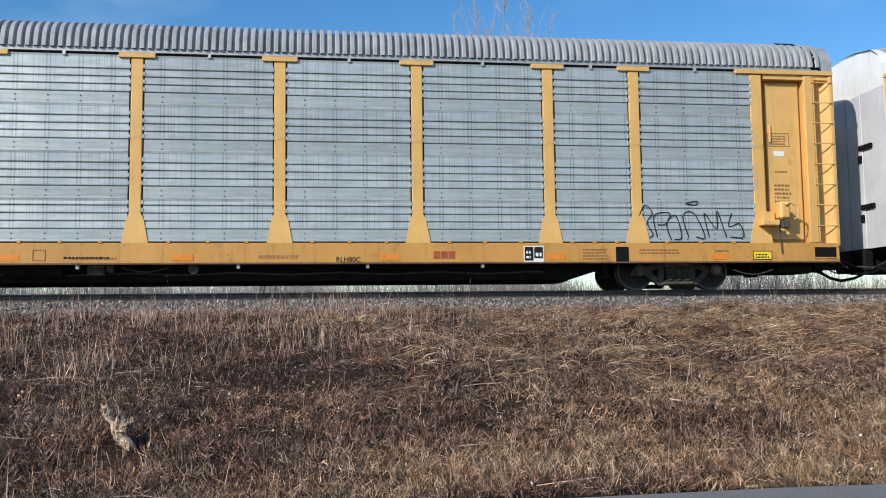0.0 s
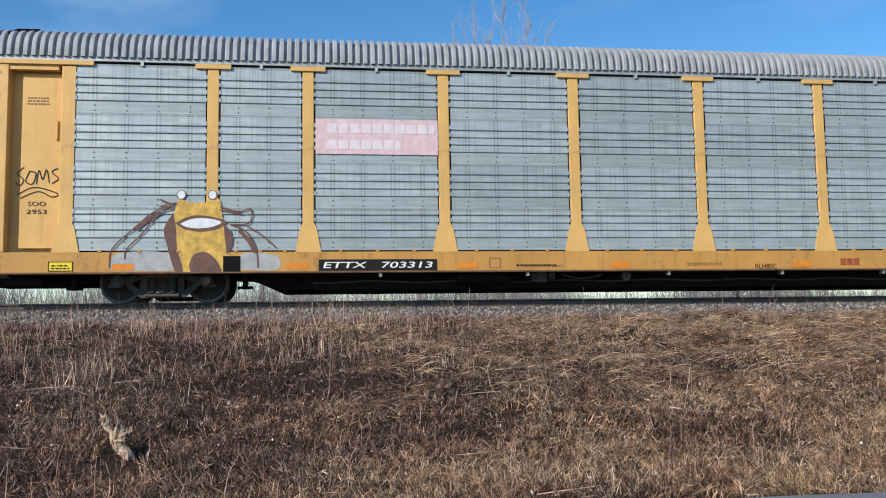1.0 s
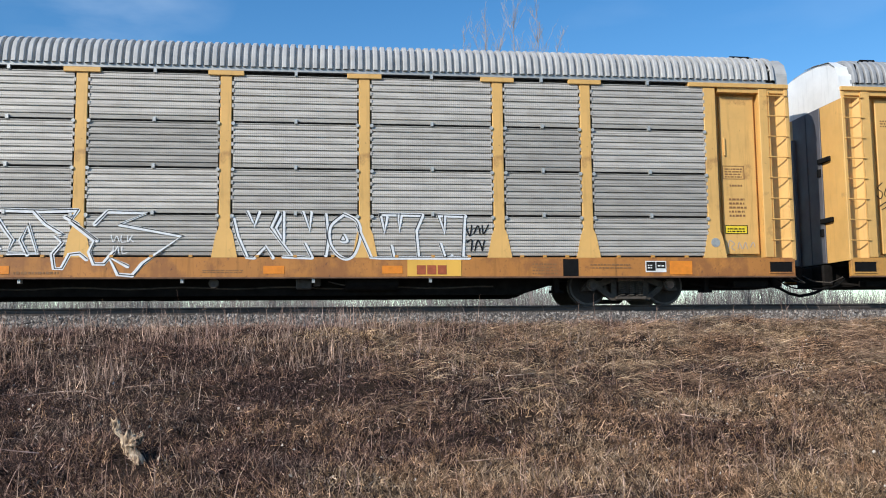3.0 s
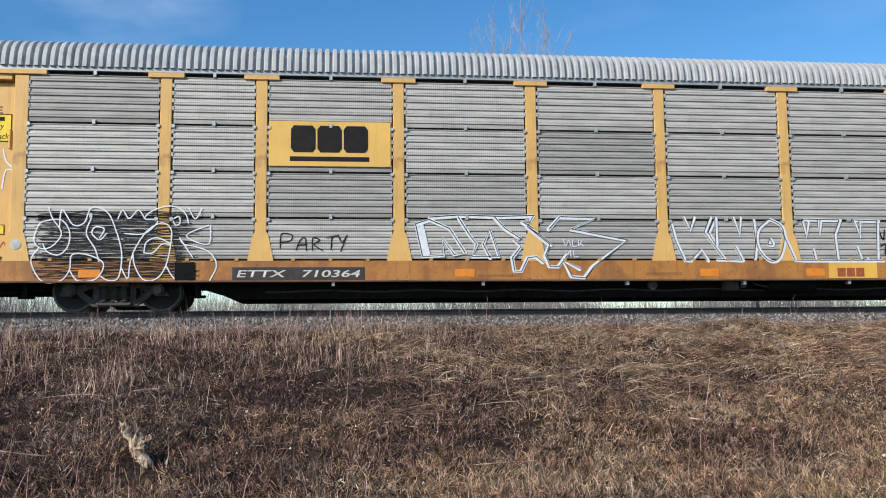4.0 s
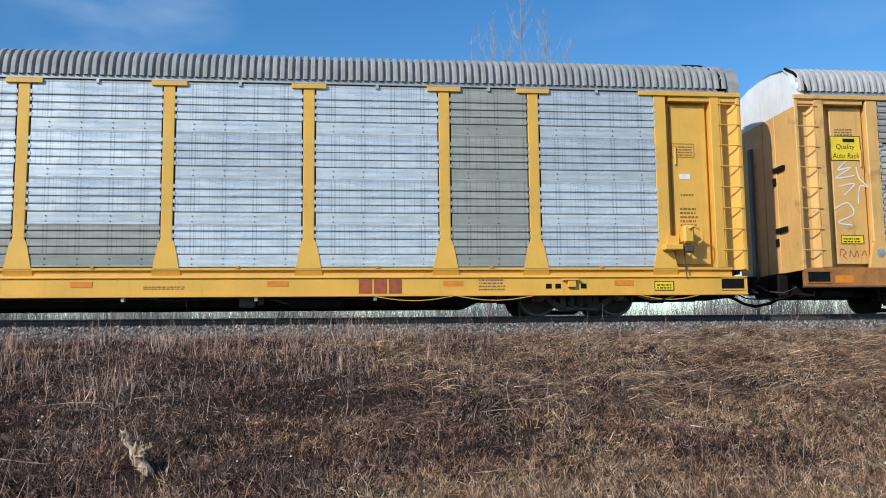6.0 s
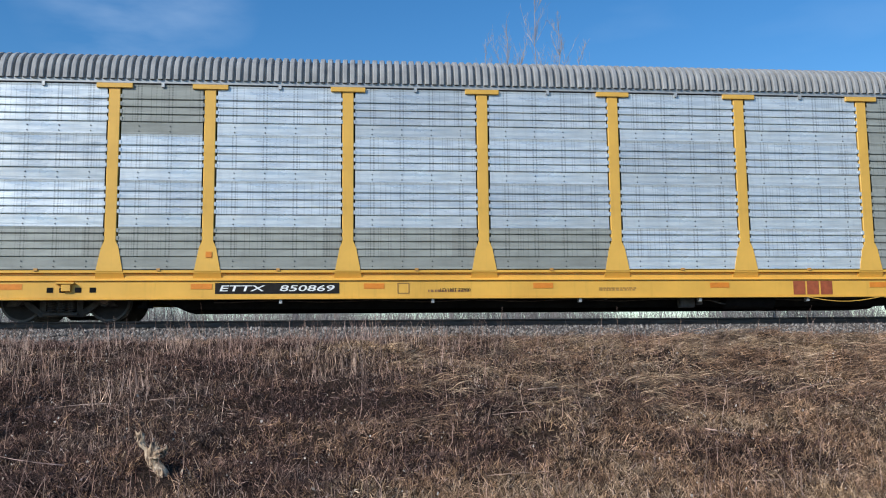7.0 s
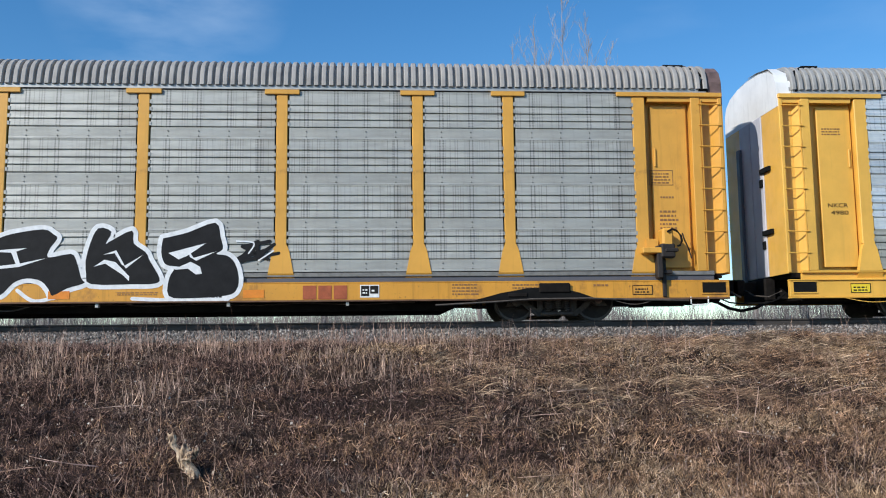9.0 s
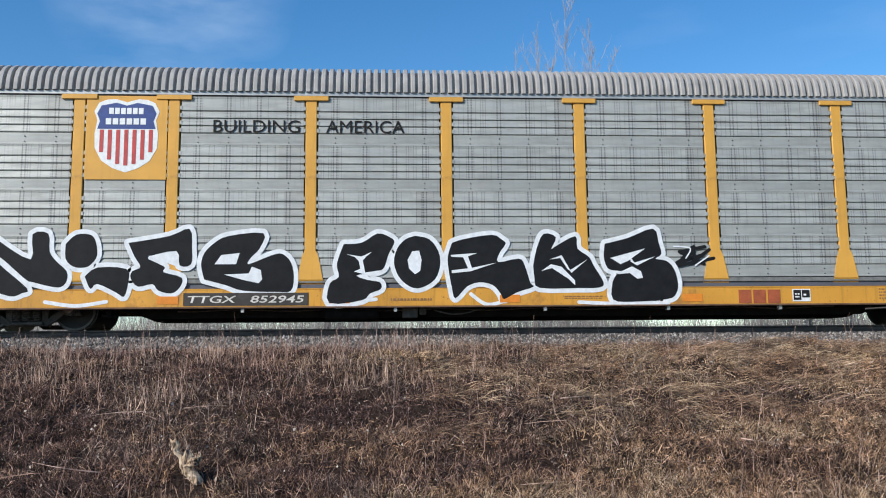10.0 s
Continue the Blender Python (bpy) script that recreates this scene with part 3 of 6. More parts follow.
def end_parts(car, s, look_, brake, cap, door_mat):
    """The end of a car, s = 1 or -1: recessed side door, ladder bay, end doors, coupler and hose."""
    y = m_yellow[look_]

    def bx(a, b, *r):
        return (min(s * a, s * b), max(s * a, s * b), *r)

    # plate under the eave
    bm = boxes(bx(11.32, 13.63, Y0 - 0.03, Y0 + 0.16, 4.80, 4.895, 0.008), bx(12.0, 13.60, Y0 + 0.02, Y0 + 0.2, 4.70, 4.80))
    part("eave_plate", bm, y, car)
    # recessed door between a jamb and the column
    bm = boxes(bx(11.88, 13.02, Y0 + 0.25, Y0 + 0.28, 1.04, 4.72))
    a, b = (12.08, 12.88) if s > 0 else (11.96, 12.72)
    box(bm, *bx(a, b, Y0 + 0.16, Y0 + 0.27, 1.12, 4.64, 0.012))
    part("side_door", bm, y, car)
    part("door_jamb", boxes(bx(11.86, 11.92, Y0 + 0.01, Y0 + 0.26, 1.04, 4.76)), y, car)
    part("door_handle", boxes(bx(a + 0.06, a + 0.10, Y0 + 0.12, Y0 + 0.16, 3.3, 3.7, 0.01)), y, car)
    part("door_column", boxes(bx(12.94, 13.14, Y0 - 0.002, Y0 + 0.26, 1.04, 4.80, 0.01)), y, car)
    # folded plate behind the rungs: flat, then bent forward on its east side
    wst, est = min(s * 13.14, s * 13.54), max(s * 13.14, s * 13.54)
    bm = bmesh.new()
    fold = [(wst, Y0 + 0.20), (est - 0.12, Y0 + 0.18), (est, Y0 + 0.03), (est, Y0 + 0.24), (wst, Y0 + 0.24)]
    lo, hi = [[bm.verts.new((p, q, z)) for p, q in fold] for z in (1.0, 4.80)]
    for k in range(5):
        bm.faces.new((lo[k], lo[(k + 1) % 5], hi[(k + 1) % 5], hi[k]))
    bm.faces.new(lo)
    bm.faces.new(hi)
    part("ladder_back", bm, y, car)
    part("corner_strip", boxes(bx(13.54, 13.62, Y0 - 0.002, Y0 + 0.24, 1.0, 4.80, 0.01)), y, car)
    ladder = part("ladder", boxes(bx(13.15, 13.17, Y0 - 0.01, Y0 + 0.02, 1.05, 4.75)), y, car)
    rung_me = mesh_of("rung", tube(bmesh.new(), [Vector((s * 13.10, Y0 - 0.02, 0)), Vector((s * 13.35, Y0 - 0.028, -0.006)), Vector((s * 13.58, Y0 - 0.02, 0))], 0.013, None, 6), y)
    for k in range(8):
        piece("rung", rung_me, ladder, (0, 0, 1.42 + 0.46 * k))
    # pocket in the end of the sill: a black slab painted as its inner shade
    zs = 0.72 if look_ in "ab" else 0.58
    part("step_pocket", boxes(bx(13.02, 13.52, Y0 - 0.008, Y0 + 0.02, zs, zs + 0.22)), m_black, car, "step pocket in the sill, its shade painted black")
    part("pocket_lip", boxes(bx(13.00, 13.54, Y0 - 0.02, Y0 + 0.01, zs - 0.03, zs), bx(13.00, 13.54, Y0 - 0.02, Y0 + 0.01, zs + 0.22, zs + 0.245)), m_sill[look_], car)
    # flat end: yellow corner panel, folded doors, pale gable, dark bar on the far corner
    part("end_corner", boxes(bx(13.60, 13.64, -1.47, -0.62, 0.98, 4.62)), y if door_mat is not m_dull else m_dull, car)
    part("end_corner", boxes(bx(13.60, 13.64, 0.62, 1.47, 0.98, 4.62)), y if door_mat is not m_dull else m_dull, car)
    part("end_door", boxes(bx(13.60, 13.66, -0.60, -0.02, 0.98, 4.62, 0.01)), door_mat, car)
    part("end_door", boxes(bx(13.60, 13.66, 0.02, 0.60, 0.98, 4.62, 0.01)), door_mat, car)
    part("door_edge", boxes(bx(13.66, 13.73, 0.50, 0.66, 0.95, 4.10)), m_grey, car, "dark grey upright bar")
    bm = bmesh.new()
    out = [(-1.46, 4.62), (-1.44, 5.12), (-1.34, 5.34), (-1.08, 5.50), (-0.6, 5.60), (0, 5.63), (0.6, 5.60), (1.08, 5.50), (1.34, 5.34), (1.44, 5.12), (1.46, 4.62)]
    a = [bm.verts.new((s * 13.59, q, z)) for q, z in out]
    b = [bm.verts.new((s * 13.645, q, z)) for q, z in out]
    bm.faces.new(a)
    bm.faces.new(b)
    for k in range(len(out)):
        n = (k + 1) % len(out)
        bm.faces.new((a[k], a[n], b[n], b[k]))
    part("gable", bm, cap, car)
    for z in (1.9, 3.3):
        part("latch_bar", boxes(bx(13.64, 13.71, -0.98, -0.50, z, z + 0.11, 0.01), bx(13.64, 13.70, -0.58, -0.46, z - 0.30, z - 0.12, 0.01)), m_black, car, "black latch bar")
    # roof cap
    bm = bmesh.new()
    arc = [(0.04, 4.90), (0.06, 5.15), (0.16, 5.38), (0.40, 5.56), (1.0, 5.66), (1.48, 5.68), (1.96, 5.66), (2.56, 5.56), (2.80, 5.38), (2.90, 5.15), (2.92, 4.90)]
    for xa, xb, drop in ((13.30, 13.60, 0.0), (13.60, 13.645, 0.05)):
        a = [bm.verts.new((s * xa, Y0 + d, z)) for d, z in arc]
        b = [bm.verts.new((s * xb, Y0 + d + (0.10 if drop else 0) * (1 - d / 1.48), z - drop)) for d, z in arc]
        for k in range(len(arc) - 1):
            bm.faces.new((a[k], b[k], b[k + 1], a[k + 1]))
    part("roof_cap", bm, m_roof[look_], car)
    # lighter plate over the near corner of the cap, wide at the eave and narrow at the crown
    bm = bmesh.new()
    rows = []
    for (d, z), w0 in zip(arc[:6], (0.30, 0.28, 0.22, 0.14, 0.06, 0.01) if look_ == "b" else (0.33, 0.33, 0.30, 0.20, 0.09, 0.02)):
        rows.append((bm.verts.new((s * 13.648, Y0 + d - 0.012, z + 0.008)), bm.verts.new((s * (13.648 - w0), Y0 + d - 0.012, z + 0.008))))
    for a, b in zip(rows, rows[1:]):
        bm.faces.new((a[0], a[1], b[1], b[0]))
    part("corner_plate", bm, cap, car)
    seal = ((12.5, 0.42, 5.63), (12.9, 0.34, 5.60), (13.15, 0.16, 5.44), (13.26, 0.03, 5.22), (13.20, 0.0, 4.95))
    if look_ == "b" and s < 0:
        seal = ((13.60, 0.36, 5.60), (13.52, 0.16, 5.45), (13.42, 0.06, 5.28), (13.34, 0.01, 5.10), (13.28, -0.01, 4.94))
    part("cap_seal", tube(bmesh.new(), [Vector((s * x, Y0 + d, z)) for x, d, z in seal], 0.034 if s < 0 else 0.024, None, 6), m_black, car, "black torn rubber seal")
    if s > 0:
        # solid black wedge; the opening's shade is in its colour
        part("cap_vent", prism(bmesh.new(), [(s * 13.12, 4.93), (s * 13.34, 4.93), (s * 13.30, 5.10), (s * 13.22, 5.22)], Y0 + 0.0, Y0 + 0.05), m_black, car, "torn opening, its shade painted black")
    # coupler and air hose
    bm = boxes(bx(13.4, 14.10, -0.13, 0.13, 0.66, 0.90, 0.02), bx(14.02, 14.34, -0.20, 0.20, 0.60, 0.95, 0.04), bx(13.5, 13.75, -0.6, 0.6, 0.45, 0.95, 0.03))
    part("coupler", bm, m_dark, car)
    part("uncoupling_lever", tube(bmesh.new(), [Vector((s * x, q, z)) for x, q, z in ((13.7, -1.3, 0.62), (13.95, -1.2, 0.5), (14.05, -0.7, 0.56), (14.05, -0.2, 0.72))], 0.016, None, 5), m_truck, car)
    part("air_hose", tube(bmesh.new(), [Vector((s * x, q, z)) for x, q, z in ((13.3, -0.5, 0.55), (13.7, -0.55, 0.42), (13.95, -0.5, 0.30), (14.255, -0.45, 0.24))], 0.035, None, 8), m_black, car)
    part("trainline_cable", tube(bmesh.new(), [Vector((s * x, q, z)) for x, q, z in ((13.45, -0.95, 0.60), (13.62, -0.98, 0.47), (13.80, -0.95, 0.40), (14.0, -0.88, 0.385), (14.255, -0.80, 0.39))], 0.016, None, 5), m_black, car)
    part("brake_pipe", tube(bmesh.new(), [Vector((s * x, q, z)) for x, q, z in ((11.4, -1.0, 0.50), (12.2, -1.0, 0.42), (12.9, -0.9, 0.44), (13.4, -0.6, 0.52))], 0.028, None, 6), m_dark, car)
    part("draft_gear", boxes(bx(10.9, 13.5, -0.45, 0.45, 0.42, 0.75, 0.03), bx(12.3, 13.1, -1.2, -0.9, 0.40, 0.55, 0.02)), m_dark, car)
    if brake:
        worn = look_ == "d"
        b = part("hand_brake", boxes(bx(11.72, 12.12, Y0 - 0.22, Y0 - 0.0, 1.40, 1.52, 0.015), bx(12.14, 12.38, Y0 - 0.22, Y0 + 0.14, 1.54, 1.93, 0.045), bx(11.85, 12.10, Y0 - 0.03, Y0 + 0.02, 1.48, 1.72)), y, car)
        part("brake_lever", tube(bmesh.new(), [Vector((s * u, Y0 - 0.24, v)) for u, v in ((12.24, 1.84), (12.34, 1.90), (12.44, 1.86), (12.52, 1.76), (12.54, 1.64), (12.50, 1.56), (12.44, 1.54))], 0.024, None, 6), m_dark if worn else y, b)
        part("brake_gear", boxes(bx(12.10, 12.40, Y0 - 0.24, Y0 - 0.04, 1.30, 1.60, 0.03), bx(12.18, 12.46, Y0 - 0.26, Y0 - 0.2, 1.42, 1.50, 0.02)) if worn else boxes(bx(12.16, 12.34, Y0 - 0.24, Y0 - 0.1, 1.34, 1.50, 0.02)), m_wheel if worn else m_truck, b)
        if worn:
            part("brake_bracket", boxes(bx(12.02, 12.14, Y0 - 0.20, Y0 + 0.02, 0.88, 1.56, 0.02), bx(12.14, 12.36, Y0 - 0.10, Y0 - 0.02, 0.98, 1.06, 0.01), bx(12.16, 12.24, Y0 - 0.06, Y0 - 0.005, 0.50, 1.30, 0.01)), m_wheel, b)
            part("hand_rail", tube(bmesh.new(), [Vector((s * x, Y0 - 0.05, z)) for x, z in ((12.62, 1.84), (12.66, 1.70), (12.74, 1.52), (12.80, 1.30))], 0.016, None, 5), m_wheel, b)
        part("brake_chain", tube(bmesh.new(), [Vector((s * 12.2, Y0 - 0.03, 1.5)), Vector((s * 12.22, Y0 - 0.03, 1.1)), Vector((s * 12.24, Y0 - 0.03, 0.8))], 0.014, None, 4), m_truck, b)
        part("brake_rod", tube(bmesh.new(), [Vector((s * (11.1 + 0.09 * k), Y0 - 0.02, 0.45 - 0.10 * math.sin(k * math.pi / 10))) for k in range(11)], 0.012, None, 4), m_truck, b)


def autorack(index, look_, label, cap_l, cap_r, door_l, door_r, brake):
    car = tagged(new("auto_carrier_railcar"), label, "railcar", "auto carriers of the train")
    y, sl = m_yellow[look_], m_sill[look_]
    low = look_ in "cd"
    zb = 0.47 if low else 0.62
    # side sill with a lip, and its twin on the far side
    for f, name in ((1, "side_sill"), (-1, "far_sill")):
        for nm, x1, ya, yb, za, zc in ((name, 13.6, 0.0, 0.10, zb + 0.013, 1.035 if not low else 0.824), ("sill_lip", 13.6, -0.03, 0.12, zb - 0.02, zb + 0.012)) + (
                (("deck_lip", 13.6, -0.035 if look_ == "c" else -0.002, 0.12, 0.826, 0.85),) * low + (("deck_edge", 13.3, 0.07, 0.12, 0.852, 0.985), ("deck_rim", 13.3, 0.008, 0.12, 0.99, 1.045)) * (look_ == "c") + (
                ("deck_edge", 13.3, 0.045, 0.12, 0.852, 0.955), ("deck_rim", 13.3, 0.012, 0.12, 0.96, 1.045)) * (look_ == "d")):
            a, b = sorted((f * (Y0 + ya), f * (Y0 + yb)))
            part(nm, boxes((-x1, x1, a, b, za, zc, 0.006)), m_grime if nm == "sill_lip" and look_ != "c" else m_grey if nm == "deck_edge" and look_ == "d" else m_strip if nm == "deck_rim" and look_ == "d" else sl, car)
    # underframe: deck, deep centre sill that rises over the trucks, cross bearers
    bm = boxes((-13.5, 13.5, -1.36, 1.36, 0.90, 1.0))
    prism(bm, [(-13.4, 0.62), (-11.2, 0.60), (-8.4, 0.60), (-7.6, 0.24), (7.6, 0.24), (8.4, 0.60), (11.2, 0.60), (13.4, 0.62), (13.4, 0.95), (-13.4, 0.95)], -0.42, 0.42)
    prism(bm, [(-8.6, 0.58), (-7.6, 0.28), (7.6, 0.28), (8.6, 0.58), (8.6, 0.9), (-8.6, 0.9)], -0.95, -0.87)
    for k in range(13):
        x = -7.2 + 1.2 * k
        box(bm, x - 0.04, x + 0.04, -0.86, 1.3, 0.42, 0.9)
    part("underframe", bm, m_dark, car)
    part("brake_cylinder", disc(bmesh.new(), (-0.3 if look_ == "a" else 1.2, -1.28, 0.52), 0.10, 0.10, 16), m_truck, car)
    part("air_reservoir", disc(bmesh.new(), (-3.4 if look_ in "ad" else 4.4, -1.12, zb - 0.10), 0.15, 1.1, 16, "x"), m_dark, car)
    gear = -2.2 if look_ in "ad" else 3.0
    part("brake_valve", boxes((gear - 0.16, gear + 0.16, -1.28, -1.05, zb - 0.22, zb + 0.05, 0.02), (gear + 0.2, gear + 0.34, -1.25, -1.1, zb - 0.16, zb + 0.02, 0.02)), m_truck, car)
    part("air_pipe", tube(bmesh.new(), [Vector((gear + 0.5 + 0.1 * k, -1.22, zb - 0.06 - 0.09 * math.sin(k * math.pi / 9))) for k in range(10)], 0.016, None, 5), m_truck, car)
    for x in (-8.35, 8.35, -11.7, 11.7):
        part("brake_hanger", boxes((x - 0.05, x + 0.05, -1.16, -0.96, 0.30, 0.62, 0.01), (x - 0.16, x + 0.16, -1.10, -1.04, 0.30, 0.36, 0.01)), m_dark, car)
    bm = tube(bmesh.new(), [Vector((x, -0.97, 0.44 + 0.02 * math.sin(x * 3))) for x in np.linspace(-7, 7, 40)], 0.018, None, 5)
    part("train_pipe", bm, m_truck, car)
    for x in (-5.6, -2.5, 0.6, 3.2, 5.6):
        part("pipe_bracket", boxes((x - 0.03, x + 0.03, Y0 + 0.02, Y0 + 0.15, zb - 0.10, zb)), m_steelbit, car)
    # far side, then an added backing and decks, coloured dark as the interior's shade
    part("far_side", boxes((-13.2, 13.2, 1.38, 1.42, 1.0, 4.95)), m_sheet[look_], car)
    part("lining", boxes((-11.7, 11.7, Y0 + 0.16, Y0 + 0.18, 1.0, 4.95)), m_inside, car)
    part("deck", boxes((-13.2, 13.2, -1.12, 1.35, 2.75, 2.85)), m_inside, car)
    # posts
    shaft, foot, head = post_meshes(y, 0.125, low)
    wide_shaft = post_meshes(y, 0.15)[0]
    for x in POST_X:
        post = piece("post", shaft if abs(x) < 11 else wide_shaft, car, (x, 0, 0))
        piece("post_foot", foot, post)
        if abs(x) < 11:
            piece("post_head", head, post)
    # side sheets, four to a bay
    seams = [1.065, 1.925, 2.875, 3.835, 4.845 if look_ in "ab" else 4.868]
    cache = {}
    for i in range(9):
        a, b = POST_X[i] + 0.148, POST_X[i + 1] - 0.148
        for k in range(4):
            z0, z1 = seams[k] + (0.012 if look_ == "b" else 0), seams[k + 1] - (0.025 if look_ == "b" else 0)
            mat = m_sheet[look_]
            if look_ == "c" and ((i == 7) or (k == 0 and i in (0, 1, 2, 3, 4)) or (k == 3 and i == 1)):
                mat = m_oldsheet
            key = (round(b - a, 2), k, mat.name)
            if key not in cache:
                cache[key] = sheet_mesh(b - a, z1 - z0, look_, mat)
            piece("panel", cache[key], car, (a, 0, z0))
            if look_ == "b" and k:
                piece("clip", clip_me, car, ((a + b) / 2, 0, z0))
                for q in (a - 0.0, b + 0.0):
                    piece("clip", knob_me, car, (q, 0, z0 - 0.06))
        if look_ != "d":
            piece("clip", clip_me, car, ((a + b) / 2, 0, 4.86))
        for q in (0.2, 0.5, 0.8) if look_ in "ab" else (0.5,) if look_ == "c" else ():
            piece("clip", low_clip_me, car, (a + (b - a) * q, 0, 1.05))
    # roof, its rail and the dark slot below it
    part("roof", roof_mesh(m_roof[look_], -13.52 if look_ == "b" else -13.36, 13.36), m_roof[look_], car)
    part("roof_rail", boxes((-13.3, 13.3, Y0 + 0.005, Y0 + 0.10, 4.895, 4.985, 0.006)), m_eave, car)
    bogie(car, -10.0)
    bogie(car, 10.0)
    end_parts(car, -1, look_, False, cap_l, door_l)
    end_parts(car, 1, look_, brake, cap_r, door_r)
    return car


clip_me = mesh_of("clip", boxes((-0.03, 0.03, Y0 - 0.02, Y0 + 0.05, -0.045, 0.045)), m_steelbit)
knob_me = mesh_of("clip", disc(bmesh.new(), (0, Y0 + 0.0, 0), 0.04, 0.05, 8), m_steelbit)
low_clip_me = mesh_of("clip", boxes((-0.035, 0.035, Y0 - 0.015, Y0 + 0.05, -0.02, 0.03)), m_sill["a"])

# end doors in m_grey are coloured dark for the shade between cars
cars = [
    autorack(-1, "a", "yellow and grey auto carrier railcar with white end doors", m_white, m_white, m_dull, m_dull, True),
    autorack(0, "a", "faded yellow auto carrier railcar with pale blue-grey ribbed sheets", m_white, m_roof["a"], m_grey, m_grey, True),
    autorack(1, "b", "rusty yellow auto carrier railcar with grey perforated sheets", m_white, m_roof["b"], m_yellow["b"], m_yellow["b"], False),
    autorack(2, "c", "fresh yellow auto carrier railcar with bright silver sheets", m_white, m_roof["c"], m_pale, m_pale, True),
    autorack(3, "d", "deep yellow auto carrier railcar with dull grey sheets and graffiti", m_white, m_maroon, m_pale, m_grey, True),
]

# ---- signs, stencils and graffiti on the cars ----
car_z, car_a, car_b, car_c, car_d = cars
ON_SILL, ON_SIDE, ON_DOOR = Y0 - 0.004, Y0 + 0.001, Y0 + 0.157


def slab(name, car, x0, x1, z0, z1, y, material, label="", thick=0.004):
    return part(name, boxes((x0, x1, y - thick, y + 0.001, z0, z1)), material, car, label)


def bars(name, car, x0, x1, z0, z1, rows, y, material, seed=0, label=""):
    """Small stencilled writing that cannot be read: rows of short bars."""
    r = random.Random(seed)
    bm = bmesh.new()
    h = (z1 - z0) / (rows * 2.1)
    for k in range(rows):
        z, x = z1 - (k + 1) * (z1 - z0) / rows, x0
        while x < x1 - 0.03:
            w = min(r.uniform(0.02, 0.08), x1 - x)
            box(bm, x, x + w, y - 0.003, y, z, z + h)
            x += w + r.uniform(0.012, 0.03)
    return tagged(part(name, bm, material, car, label), kind="stuff")


def frame_box(name, car, x0, x1, z0, z1, y, material, t=0.014):
    return part(name, boxes((x0, x1, y - 0.003, y, z0, z0 + t), (x0, x1, y - 0.003, y, z1 - t, z1), (x0, x0 + t, y - 0.003, y, z0 + t, z1 - t), (x1 - t, x1, y - 0.003, y, z0 + t, z1 - t)), material, car)


def letters(car, text, x0, x1, z0, z1, y, material, label="", shear=0.0, bold=0.0):
    return tagged(part("lettering", lettering(text, x0, z0, z1 - z0, y - 0.005, x1 - x0, shear, bold), material, car, label), kind="stuff")


def art(lines, x0, z0, k, kz=None):
    """Sketch units to the car's side: x to the right, y down from the corner x0, z0."""
    return [[(x0 + a * k, z0 - b * (kz or k)) for a, b in ln] for ln in lines]


def spray(car, lines, width, y, material, label, curved=True):
    return tagged(part("graffiti", strokes(lines, width, y, curved), material, car, label), kind="stuff")


def mark(car, x0, x1, z0, z1, y, material):
    """A company mark as plain slanted blocks."""
    w, h = (x1 - x0) / 3, z1 - z0
    bm = bmesh.new()
    for k in range(3):
        a = x0 + k * w
        prism(bm, [(a + w * 0.06, z1), (a + w * 0.92, z1), (a + w * 0.92, z0), (a + w * 0.06, z0)], y - 0.004, y)
    return part("company_mark", bm, material, car, "rust-red block mark on the sill")


def plate(car, x0, x1, z0, z1, text, back, y=ON_SILL):
    slab("number_board", car, x0, x1, z0, z1, y, back, "dark board with white fleet number")
    h = z1 - z0
    letters(car, text, x0 + 0.09, x1 - 0.09, z0 + h * 0.22, z1 - h * 0.22, y, d_white if back is d_black else d_worn, "white fleet number lettering", 0.15, 0.012)


def notice(car, x0, x1, z0, z1, y, seed, back=d_lemon, label="small lemon-yellow notice with black border"):
    slab("notice", car, x0, x1, z0, z1, y, back, label)
    frame_box("notice_border", car, x0, x1, z0, z1, y - 0.005, d_black)
    bars("notice_text", car, x0 + 0.06, x1 - 0.06, z0 + 0.04, z1 - 0.04, 2, y - 0.005, d_black, seed)


def service_panel(car, x0, x1, z0, z1):
    slab("service_panel", car, x0, x1, z0, z1, ON_SILL, d_white, "black and white service stencil panel")
    m = (x0 + x1) / 2
    slab("stencil_field", car, x0 + 0.02, m - 0.01, z0 + 0.03, z1 - 0.02, ON_SILL - 0.005, d_black)
    slab("stencil_field", car, m + 0.01, x1 - 0.02, z0 + 0.08, z1 - 0.02, ON_SILL - 0.005, d_black)
    bars("stencil_text", car, x0 + 0.05, m - 0.04, z0 + 0.08, z1 - 0.06, 2, ON_SILL - 0.010, d_white, 3)
    bars("stencil_text", car, m + 0.04, x1 - 0.05, z0 + 0.12, z1 - 0.06, 1, ON_SILL - 0.010, d_white, 5)


def data_panel(car, x0, x1, z0, z1, seed, material=d_brown):
    frame_box("data_frame", car, x0, x1, z0, z1, ON_DOOR, material)
    bars("data_text", car, x0 + 0.05, x1 - 0.05, z0 + 0.04, z1 - 0.03, 4, ON_DOOR, material, seed)


def dashes(car, spots, z0, z1, material, name="reflector"):
    for x in spots:
        slab(name, car, x, x + 0.42, z0, z1, ON_SILL, material, "orange reflector strip" if name == "reflector" else "")


